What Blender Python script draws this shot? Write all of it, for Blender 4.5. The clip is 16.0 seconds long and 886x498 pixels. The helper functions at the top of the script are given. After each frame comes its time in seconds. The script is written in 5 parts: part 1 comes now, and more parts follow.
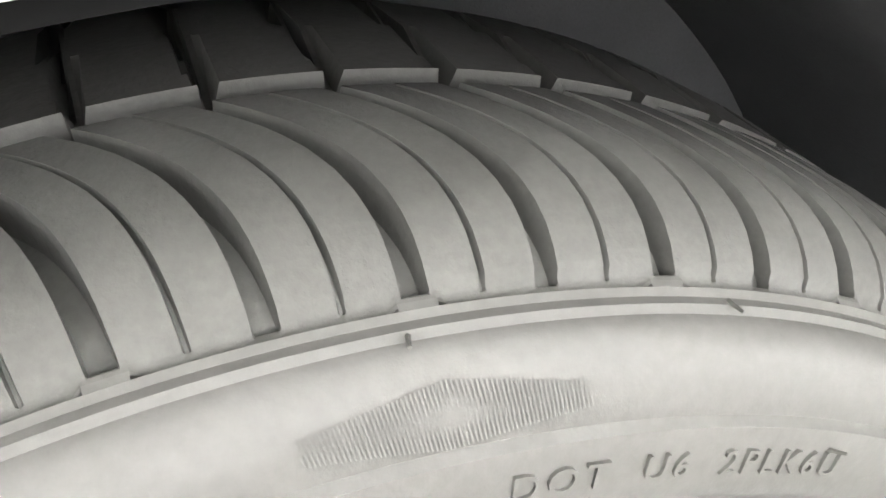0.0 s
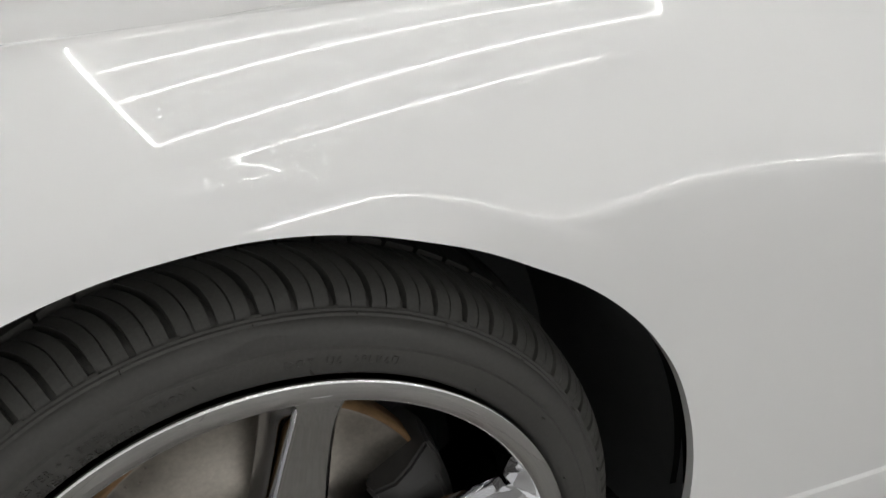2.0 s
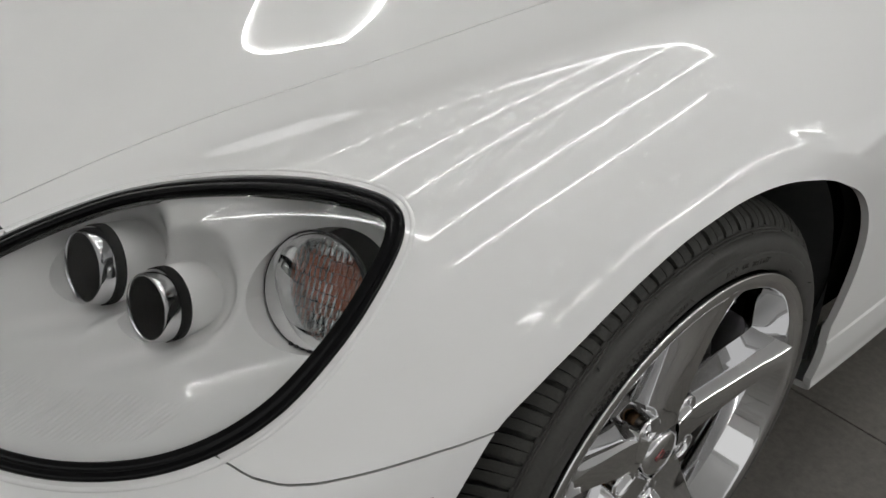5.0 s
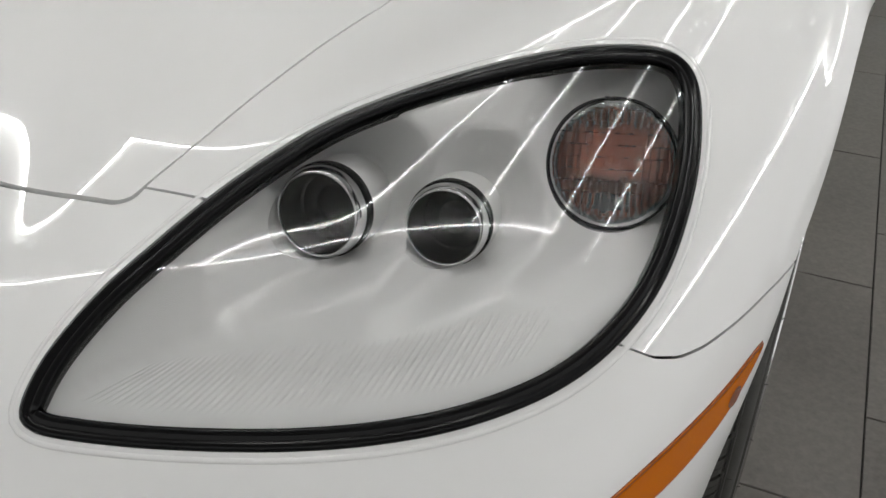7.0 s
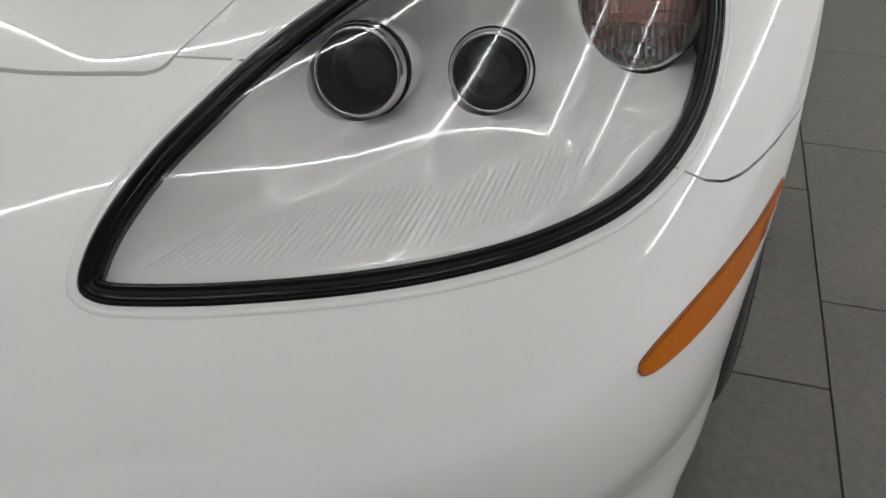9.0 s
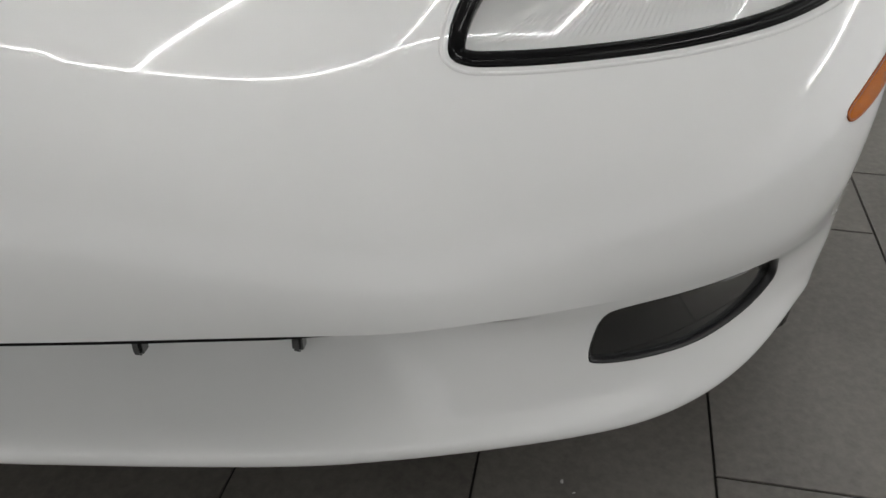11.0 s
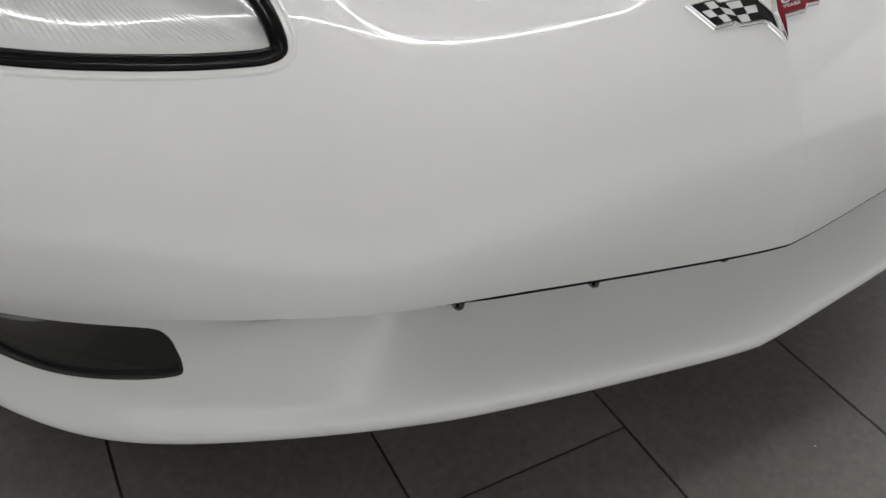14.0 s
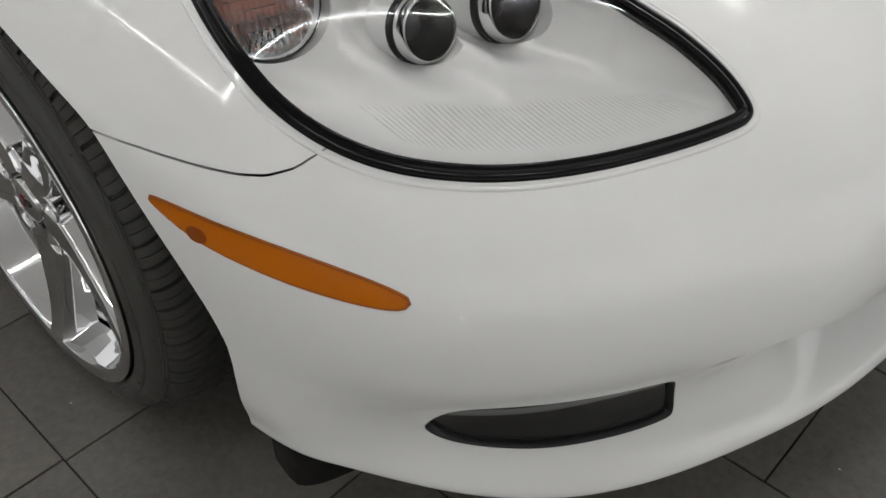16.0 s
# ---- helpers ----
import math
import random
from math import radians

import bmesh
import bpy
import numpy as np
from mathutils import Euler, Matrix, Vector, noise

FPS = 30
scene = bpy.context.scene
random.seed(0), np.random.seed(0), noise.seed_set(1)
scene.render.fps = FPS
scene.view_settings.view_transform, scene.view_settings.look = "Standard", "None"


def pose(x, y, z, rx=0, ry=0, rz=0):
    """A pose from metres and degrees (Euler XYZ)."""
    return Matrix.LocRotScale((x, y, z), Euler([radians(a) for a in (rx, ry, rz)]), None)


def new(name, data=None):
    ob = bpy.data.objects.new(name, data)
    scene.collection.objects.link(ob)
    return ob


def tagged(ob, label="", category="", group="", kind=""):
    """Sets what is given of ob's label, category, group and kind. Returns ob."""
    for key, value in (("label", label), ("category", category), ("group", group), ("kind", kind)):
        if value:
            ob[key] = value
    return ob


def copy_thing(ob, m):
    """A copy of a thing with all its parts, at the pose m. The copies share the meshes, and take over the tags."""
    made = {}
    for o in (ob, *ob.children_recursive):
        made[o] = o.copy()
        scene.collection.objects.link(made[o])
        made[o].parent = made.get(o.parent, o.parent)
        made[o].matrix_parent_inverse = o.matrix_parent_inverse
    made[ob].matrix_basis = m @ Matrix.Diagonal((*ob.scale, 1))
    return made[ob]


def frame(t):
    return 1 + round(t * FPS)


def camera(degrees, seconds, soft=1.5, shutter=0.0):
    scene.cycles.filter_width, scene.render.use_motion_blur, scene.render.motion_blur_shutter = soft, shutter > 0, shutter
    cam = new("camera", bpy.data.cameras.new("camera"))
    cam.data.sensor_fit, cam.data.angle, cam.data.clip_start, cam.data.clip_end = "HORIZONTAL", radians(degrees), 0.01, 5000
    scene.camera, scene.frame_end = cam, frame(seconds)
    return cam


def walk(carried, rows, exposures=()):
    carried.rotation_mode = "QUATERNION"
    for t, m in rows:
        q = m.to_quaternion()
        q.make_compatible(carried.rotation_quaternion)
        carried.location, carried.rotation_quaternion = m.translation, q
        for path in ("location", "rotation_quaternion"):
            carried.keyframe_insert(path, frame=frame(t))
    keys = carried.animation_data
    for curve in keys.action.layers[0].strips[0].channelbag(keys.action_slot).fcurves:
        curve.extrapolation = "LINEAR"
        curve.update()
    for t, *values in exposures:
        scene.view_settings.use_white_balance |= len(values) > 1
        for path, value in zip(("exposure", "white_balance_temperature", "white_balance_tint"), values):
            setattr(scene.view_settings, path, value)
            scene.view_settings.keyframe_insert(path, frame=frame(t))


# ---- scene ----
cam = camera(54.0, 16.0)
PATH = [
    (0.0, pose(1.0100, -0.0560, 0.6890, 63.80, -3.20, 69.00)),
    (0.5, pose(1.0934, -0.0868, 0.6975, 67.04, -1.21, 70.18)),
    (1.0, pose(1.1281, -0.1169, 0.7097, 65.58, -2.38, 68.63)),
    (1.5, pose(1.2345, -0.1351, 0.7791, 66.94, -1.44, 67.62)),
    (2.0, pose(1.3788, -0.1007, 0.9049, 63.91, -1.90, 66.47)),
    (2.5, pose(1.4635, -0.0811, 0.9952, 62.53, -1.98, 66.15)),
    (3.0, pose(1.4825, -0.1211, 1.0605, 62.06, -2.79, 62.17)),
    (3.5, pose(1.4486, -0.2520, 1.0799, 60.72, -2.49, 58.22)),
    (4.0, pose(1.4029, -0.4084, 1.0876, 58.79, -2.39, 55.67)),
    (4.5, pose(1.3199, -0.5436, 1.0868, 57.46, -2.50, 52.89)),
    (5.0, pose(1.2372, -0.6759, 1.0596, 56.83, -2.02, 49.08)),
    (5.2, pose(1.2184, -0.7206, 1.0597, 56.23, -1.94, 48.01)),
    (7.5, pose(0.7929, -0.9683, 0.8929, 57.39, -0.19, 19.22)),
    (8.0, pose(0.7548, -0.9175, 0.8597, 56.81, -0.02, 17.18)),
    (8.5, pose(0.7610, -0.9334, 0.8691, 56.78, 0.20, 16.74)),
    (9.0, pose(0.7956, -1.0452, 0.8630, 56.41, -0.13, 16.29)),
    (11.5, pose(0.3877, -1.4079, 0.8024, 55.53, -0.79, 6.00)),
    (12.0, pose(0.1581, -1.4470, 0.8236, 54.36, -1.16, -0.32)),
    (12.5, pose(-0.0451, -1.4396, 0.8051, 54.07, -0.97, -7.22)),
    (13.0, pose(-0.2325, -1.4100, 0.8313, 53.06, -0.87, -14.02)),
    (13.5, pose(-0.4490, -1.3811, 0.8569, 52.04, -0.87, -20.61)),
    (14.0, pose(-0.6484, -1.3281, 0.8542, 51.83, -1.05, -27.57)),
    (14.5, pose(-0.8057, -1.2334, 0.8460, 51.38, -0.79, -32.61)),
    (15.0, pose(-0.9725, -1.1054, 0.8586, 51.41, -0.38, -38.91)),
    (15.5, pose(-1.0958, -1.0119, 0.9219, 50.03, -0.53, -43.38)),
    (16.0, pose(-1.1527, -0.9483, 0.9569, 49.81, 0.11, -46.96)),
]
# the phone opens up for the dark wheel well, then settles on the white paint
EXPOSURES = [(0.0, 3.75), (0.4, 3.3), (0.8, 2.85), (1.2, 2.5), (1.6, 1.9), (1.9, 0.25), (2.2, -0.12), (3.3, -0.14), (4.5, -0.26), (5.2, -0.22), (7.3, 0.08), (8.6, 0.04), (9.1, -0.12), (11.0, 0.06), (13.0, 0.16), (14.5, 0.2), (16.0, 0.28)]
walk(cam, PATH, EXPOSURES)

# ---------- world and lamps ----------
world = bpy.data.worlds.new("world")
scene.world = world
world.use_nodes = True
world.node_tree.nodes["Background"].inputs[0].default_value = (1.0, 1.0, 0.985, 1)
world.node_tree.nodes["Background"].inputs[1].default_value = 0.98


# ---------- helpers ----------
def mesh_of(name, verts, faces, smooth=True, mats=()):
    me = bpy.data.meshes.new(name)
    me.from_pydata([tuple(map(float, v)) for v in verts], [], [tuple(map(int, f)) for f in faces])
    me.update()
    if smooth:
        me.polygons.foreach_set("use_smooth", [True] * len(me.polygons))
    for m in mats:
        me.materials.append(m)
    return me


def solid(name, me, parent=None, label="", mat=None):
    if mat:
        me.materials.clear()
        me.materials.append(mat)
    ob = new(name, me)
    if parent:
        ob.parent = parent
    if label:
        ob["label"] = label
    return ob


def part(name, bm, material, parent, label="", smooth=True):
    me = bpy.data.meshes.new(name)
    bm.to_mesh(me)
    bm.free()
    me.materials.append(material)
    if smooth:
        me.polygons.foreach_set("use_smooth", [True] * len(me.polygons))
        me.set_sharp_from_angle(angle=radians(38))
    return solid(name, me, parent, label)


def catmull(points, n, closed=False):
    """A smooth line through points, n samples a span."""
    p = np.array(points, float)
    if closed:
        p = np.vstack([p[-1], p, p[0], p[1]])
    else:
        p = np.vstack([2 * p[0] - p[1], p, 2 * p[-1] - p[-2]])
    t = np.linspace(0, 1, n, endpoint=False)[:, None]
    out = []
    for a, b, c, d in zip(p, p[1:], p[2:], p[3:]):
        out.append(0.5 * (2 * b + (c - a) * t + (2 * a - 5 * b + 4 * c - d) * t ** 2 + (3 * b - a - 3 * c + d) * t ** 3))
    out = np.vstack(out)
    return out if closed else np.vstack([out, p[-2]])


def even(line, n, closed=False):
    """The same line with n evenly spaced points."""
    q = np.vstack([line, line[:1]]) if closed else line
    d = np.r_[0, np.cumsum(np.linalg.norm(np.diff(q, axis=0), axis=1))]
    s = np.linspace(0, d[-1], n, endpoint=not closed)
    return np.stack([np.interp(s, d, q[:, i]) for i in range(q.shape[1])], 1)


def signed(points, loop):
    """Signed distance of 2D points to a closed loop, negative inside."""
    a = np.asarray(loop, float)
    b = np.roll(a, -1, axis=0)
    best = np.full(len(points), 1e9)
    inside = np.zeros(len(points), bool)
    x, y = points[:, 0], points[:, 1]
    for (ax, ay), (bx, by) in zip(a, b):
        ex, ey = bx - ax, by - ay
        t = np.clip(((x - ax) * ex + (y - ay) * ey) / (ex * ex + ey * ey + 1e-12), 0, 1)
        best = np.minimum(best, np.hypot(x - ax - t * ex, y - ay - t * ey))
        if ay != by:
            inside ^= ((ay > y) != (by > y)) & (x < ex * (y - ay) / (by - ay) + ax)
    return np.where(inside, -best, best)


def side_of(points, line):
    """Signed distance of 2D points to an open line: positive on its left."""
    a, b = line[:-1], line[1:]
    best = np.full(len(points), 1e9)
    sign = np.ones(len(points))
    last = len(a) - 1
    for i, (p, q) in enumerate(zip(a, b)):
        e = q - p
        t = ((points - p) @ e) / (e @ e + 1e-12)
        t = np.clip(t, -1e9 if i == 0 else 0, 1e9 if i == last else 1)
        v = points - p - t[:, None] * e
        d = np.hypot(v[:, 0], v[:, 1])
        near = d < best
        best = np.where(near, d, best)
        sign = np.where(near, np.sign(e[0] * v[:, 1] - e[1] * v[:, 0]), sign)
    return best * sign


class Skin:
    """A triangle skin with normals and scalar fields, which can be cut along a field's zero line."""

    def __init__(self, v, n, f, fields):
        self.v, self.n, self.f, self.fields = v, n, f, fields

    def keep(self, name, shift=0.0):
        """The piece where field > shift."""
        s = self.fields[name] - shift
        v, n, f, fields = self.v, self.n, self.f, self.fields
        pos = s > 0
        cnt = pos[f].sum(1)
        whole = f[cnt == 3]
        edge = f[(cnt > 0) & (cnt < 3)]
        pairs = np.sort(np.vstack([edge[:, [0, 1]], edge[:, [1, 2]], edge[:, [2, 0]]]), axis=1)
        pairs = np.unique(pairs[pos[pairs[:, 0]] != pos[pairs[:, 1]]], axis=0) if len(edge) else np.zeros((0, 2), int)
        index = {(int(a), int(b)): len(v) + i for i, (a, b) in enumerate(pairs)}
        if len(pairs):
            a, b = pairs[:, 0], pairs[:, 1]
            t = (s[a] / (s[a] - s[b]))
            mix = lambda q: np.concatenate([q, q[a] + (q[b] - q[a]) * (t if q.ndim == 1 else t[:, None])])
            v, n = mix(v), mix(n)
            fields = {k: mix(q) for k, q in fields.items()}
        tris = [whole]
        extra = []
        cut = lambda p, q: index[(min(p, q), max(p, q))]
        for tri in edge.tolist():
            k = [pos[i] for i in tri]
            if sum(k) == 1:
                i = k.index(True)
                p, q, r = tri[i], tri[(i + 1) % 3], tri[(i + 2) % 3]
                extra.append((p, cut(p, q), cut(p, r)))
            else:
                i = k.index(False)
                p, q, r = tri[i], tri[(i + 1) % 3], tri[(i + 2) % 3]
                extra += [(q, r, cut(r, p)), (q, cut(r, p), cut(p, q))]
        if extra:
            tris.append(np.array(extra, int))
        f = np.vstack(tris)
        used, back = np.unique(f, return_inverse=True)
        return Skin(v[used], n[used] / np.linalg.norm(n[used], axis=1)[:, None], back.reshape(-1, 3), {k: q[used] for k, q in fields.items()})

    def without(self, name, shift=0.0):
        self.fields["_" + name] = -self.fields[name]
        return self.keep("_" + name, -shift)

    def mirrored(self):
        m = np.array([-1, 1, 1])
        return Skin(self.v * m, self.n * m, self.f[:, ::-1], self.fields)

    def joined(self, other):
        return Skin(np.vstack([self.v, other.v]), np.vstack([self.n, other.n]), np.vstack([self.f, other.f + len(self.v)]),
                    {k: np.concatenate([q, other.fields[k]]) for k, q in self.fields.items() if k in other.fields})

    def offset(self, d):
        return Skin(self.v + self.n * d, self.n, self.f, self.fields)

    def rim(self):
        f = self.f
        e = np.vstack([f[:, [0, 1]], f[:, [1, 2]], f[:, [2, 0]]])
        u, inv, cnt = np.unique(np.sort(e, axis=1), axis=0, return_inverse=True, return_counts=True)
        return e[cnt[inv.ravel()] == 1]

    def mesh(self, name, flange=0.012):
        """A mesh with the skin's own normals and a flange turned in at every rim."""
        v, n, f = self.v, self.n, [tuple(t) for t in self.f.tolist()]
        normals = [n[i] for t in f for i in t]
        if flange:
            e = self.rim()
            if "border" in self.fields:
                e = e[(self.fields["border"][e] < .999).any(1)]
            ids, back = np.unique(e, return_inverse=True)
            back = back.reshape(-1, 2)
            base = len(v)
            v = np.vstack([v, v[ids], v[ids] - n[ids] * flange])
            m = len(ids)
            for a, b in back.tolist():
                q = (base + b, base + a, base + m + a, base + m + b)
                f.append(q)
                w = np.cross(v[q[1]] - v[q[0]], v[q[2]] - v[q[0]])
                w = w / (np.linalg.norm(w) + 1e-12)
                normals += [w] * 4
        me = mesh_of(name, v, f)
        me.normals_split_custom_set([tuple(map(float, q)) for q in normals])
        return me


def grid_skin(p):
    """A skin from a grid of points p[i, j]."""
    a, b = p.shape[:2]
    i = np.arange(a * b).reshape(a, b)
    q = np.stack([i[:-1, :-1], i[1:, :-1], i[1:, 1:], i[:-1, 1:]], -1).reshape(-1, 4)
    f = np.vstack([q[:, [0, 1, 2]], q[:, [0, 2, 3]]])
    v = p.reshape(-1, 3)
    area = np.linalg.norm(np.cross(v[f[:, 1]] - v[f[:, 0]], v[f[:, 2]] - v[f[:, 0]]), axis=1)
    f = f[area > 1e-12]
    n = np.zeros_like(v)
    w = np.cross(v[f[:, 1]] - v[f[:, 0]], v[f[:, 2]] - v[f[:, 0]])
    for k in range(3):
        np.add.at(n, f[:, k], w)
    n /= np.linalg.norm(n, axis=1)[:, None] + 1e-12
    return Skin(v, n, f, {})


def fair(net, weight, mirror_first=False):
    """Control net of a bicubic sheet that runs close to the given points and stays fair."""
    a, b = net.shape[:2]

    def basis(n, sym):
        m = np.zeros((n, n + 2))
        for r in range(n):
            m[r, r:r + 3] = (1 / 6, 4 / 6, 1 / 6)
        d = np.diff(np.eye(n + 2), 3, axis=0)
        return m, d
    ma, da = basis(a, False)
    mb, db = basis(b, False)
    big = np.kron(ma, mb)
    pen = np.vstack([np.kron(da, np.vstack([mb])) * weight, np.kron(np.vstack([ma]), db) * weight, np.kron(da, np.eye(b + 2)) * 0.02, np.kron(np.eye(a + 2), db) * 0.02])
    m = np.vstack([big, pen])
    out = np.linalg.lstsq(m, np.vstack([net.reshape(-1, 3), np.zeros((len(pen), 3))]), rcond=None)[0]
    return out.reshape(a + 2, b + 2, 3)


def sheet(ctrl, na, nb):
    """Points of a uniform bicubic sheet, na and nb samples a span."""
    def rows(n, s):
        t = np.linspace(0, n, n * s + 1)
        k = np.minimum(t.astype(int), n - 1)
        u = t - k
        w = np.stack([(1 - u) ** 3, 3 * u ** 3 - 6 * u ** 2 + 4, -3 * u ** 3 + 3 * u ** 2 + 3 * u + 1, u ** 3], 1) / 6
        m = np.zeros((len(t), n + 3))
        for r, q in enumerate(k):
            m[r, q:q + 4] = w[r]
        return m
    a, b = ctrl.shape[0] - 3, ctrl.shape[1] - 3
    return np.einsum("ia,jb,abk->ijk", rows(a, na), rows(b, nb), ctrl)


def sweep(name, line, profile, normals, closed=True):
    """A section swept along a line; profile = (across, up) pairs, up along the normals."""
    n = len(line)
    t = np.roll(line, -1, 0) - np.roll(line, 1, 0) if closed else np.gradient(line, axis=0)
    t /= np.linalg.norm(t, axis=1)[:, None]
    side = np.cross(normals, t)
    side /= np.linalg.norm(side, axis=1)[:, None]
    k = len(profile)
    v = np.stack([line + side * a + normals * u for a, u in profile], 1).reshape(-1, 3)
    f = []
    for i in range(n if closed else n - 1):
        j = (i + 1) % n
        for m in range(k):
            w = (m + 1) % k
            f.append((i * k + m, i * k + w, j * k + w, j * k + m))
    return mesh_of(name, v, f)


def lathe(name, profile, n, axis="x", closed=False, a0=0.0, a1=2 * math.pi):
    """Turns (along, radius) pairs about the x axis."""
    full = abs(a1 - a0 - 2 * math.pi) < 1e-6
    ang = np.linspace(a0, a1, n, endpoint=not full)
    v, f, k = [], [], len(profile)
    for t in ang:
        for x, r in profile:
            v.append((x, r * math.cos(t), r * math.sin(t)))
    for i in range(n if full else n - 1):
        j = (i + 1) % n
        for m in range(k if closed else k - 1):
            w = (m + 1) % k
            f.append((i * k + m, j * k + m, j * k + w, i * k + w))
    return mesh_of(name, v, f)


def box(sx, sy, sz, bevel=0.0, at=(0, 0, 0), rot=None):
    bm = bmesh.new()
    bmesh.ops.create_cube(bm, size=1)
    bmesh.ops.scale(bm, vec=(sx, sy, sz), verts=bm.verts)
    if bevel:
        bmesh.ops.bevel(bm, geom=bm.edges[:], offset=bevel, segments=2, affect="EDGES")
    if rot:
        bmesh.ops.transform(bm, matrix=rot, verts=bm.verts)
    bmesh.ops.translate(bm, vec=at, verts=bm.verts)
    return bm


# ---------- materials ----------
def material(name, colour, rough=0.5, metal=0.0, coat=0.0, spec=0.5):
    m = bpy.data.materials.new(name)
    m.use_nodes = True
    b = m.node_tree.nodes["Principled BSDF"]
    b.inputs["Base Color"].default_value = (*colour, 1)
    b.inputs["Roughness"].default_value = rough
    b.inputs["Metallic"].default_value = metal
    b.inputs["Coat Weight"].default_value = coat
    b.inputs["Coat Roughness"].default_value = 0.02
    b.inputs["Specular IOR Level"].default_value = spec
    return m


def node(m, kind, **values):
    n = m.node_tree.nodes.new(kind)
    for k, v in values.items():
        n.inputs[k.replace("_", " ")].default_value = v
    return n


def wire(m, a, out, b, inp):
    m.node_tree.links.new(a.outputs[out], b.inputs[inp])


def mottled(m, scale, amount, colour, fine=None, bump=0.0, rough=None):
    """Two scales of variation in colour, with relief and uneven gloss."""
    b = m.node_tree.nodes["Principled BSDF"]
    co = m.node_tree.nodes.new("ShaderNodeTexCoord")
    big = node(m, "ShaderNodeTexNoise", Scale=scale, Detail=6.0, Roughness=0.6)
    small = node(m, "ShaderNodeTexNoise", Scale=fine or scale * 18, Detail=4.0, Roughness=0.6)
    wire(m, co, "Object", big, "Vector")
    wire(m, co, "Object", small, "Vector")
    add = m.node_tree.nodes.new("ShaderNodeMath")
    add.operation = "ADD"
    wire(m, big, "Fac", add, 0)
    wire(m, small, "Fac", add, 1)
    ramp = m.node_tree.nodes.new("ShaderNodeMapRange")
    ramp.inputs["From Min"].default_value, ramp.inputs["From Max"].default_value = 0.6, 1.4
    ramp.inputs["To Min"].default_value, ramp.inputs["To Max"].default_value = 1 - amount, 1 + amount
    wire(m, add, 0, ramp, "Value")
    mul = m.node_tree.nodes.new("ShaderNodeVectorMath")
    mul.operation = "SCALE"
    mul.inputs[0].default_value = colour
    wire(m, ramp, "Result", mul, "Scale")
    wire(m, mul, 0, b, "Base Color")
    if rough:
        r = m.node_tree.nodes.new("ShaderNodeMapRange")
        r.inputs["From Min"].default_value, r.inputs["From Max"].default_value = 0.3, 0.7
        r.inputs["To Min"].default_value, r.inputs["To Max"].default_value = rough
        wire(m, big, "Fac", r, "Value")
        wire(m, r, "Result", b, "Roughness")
    if bump:
        bp = node(m, "ShaderNodeBump", Strength=bump, Distance=0.001)
        wire(m, small, "Fac", bp, "Height")
        wire(m, bp, "Normal", b, "Normal")
    return m


PAINT = material("white_paint", (0.78, 0.78, 0.775), 0.45, 0, 1.0, 0.0)
PAINT.node_tree.nodes["Principled BSDF"].inputs["Coat Roughness"].default_value = 0.0
BLACK = material("black_cavity", (0.006, 0.006, 0.006), 0.8, 0, 0, 0.1)
RUBBER = material("seal_rubber", (0.0025, 0.0025, 0.003), 0.12, 0, 0, .16)
PLASTIC = mottled(material("liner_plastic", (0.012, 0.012, 0.012), 0.6), 30, 0.25, (0.042, 0.043, 0.045), bump=0.3)
CHROME = material("chrome", (0.70, 0.70, 0.71), 0.04, 1.0)
BEZEL = material("bezel_white", (0.88, 0.88, 0.875), 0.3, 0, 1.0)
BEZEL.node_tree.nodes["Principled BSDF"].inputs["Coat Roughness"].default_value = 0.0
FLOORM = mottled(material("tile", (0.09, 0.085, 0.08), 0.4), 2.2, 0.34, (0.142, 0.132, 0.119), fine=90, bump=0.15, rough=(0.3, 0.5))
GROUT = material("grout", (0.03, 0.028, 0.026), 0.9)
WALLM = mottled(material("wall_paint", (0.6, 0.6, 0.58), 0.8), 2, 0.05, (0.86, 0.86, 0.85))
CEILM = mottled(material("ceiling_paint", (0.7, 0.7, 0.7), 0.9), 2, 0.04, (0.88, 0.88, 0.87))
LAMP = bpy.data.materials.new("led_tube")
LAMP.use_nodes = True
LAMP.node_tree.nodes.clear()
_e = LAMP.node_tree.nodes.new("ShaderNodeEmission")
_e.inputs[0].default_value, _e.inputs[1].default_value = (1.0, 1.0, 0.985, 1), 27.0
_o = LAMP.node_tree.nodes.new("ShaderNodeOutputMaterial")
LAMP.node_tree.links.new(_e.outputs[0], _o.inputs[0])


def clear_material(name, tint=(1, 1, 1), rough=0.01):
    """Thin clear plastic: see-through, with Fresnel gloss."""
    m = bpy.data.materials.new(name)
    m.use_nodes = True
    t = m.node_tree
    t.nodes.clear()
    o = t.nodes.new("ShaderNodeOutputMaterial")
    mix = t.nodes.new("ShaderNodeMixShader")
    a = t.nodes.new("ShaderNodeBsdfTransparent")
    a.inputs[0].default_value = (*tint, 1)
    g = t.nodes.new("ShaderNodeBsdfGlossy")
    g.inputs["Roughness"].default_value = rough
    fr = t.nodes.new("ShaderNodeFresnel")
    fr.inputs[0].default_value = 1.5
    t.links.new(fr.outputs[0], mix.inputs[0])
    t.links.new(a.outputs[0], mix.inputs[1])
    t.links.new(g.outputs[0], mix.inputs[2])
    t.links.new(mix.outputs[0], o.inputs[0])
    return m


CLEAR = clear_material("clear_lens")


# ---------- the room ----------
def slab(name, sx, sy, sz, at, mat, label, bevel=0.0):
    ob = part(name, box(sx, sy, sz, bevel, at), mat, None, smooth=False)
    return tagged(ob, label, name.split("_")[0], kind="structure")


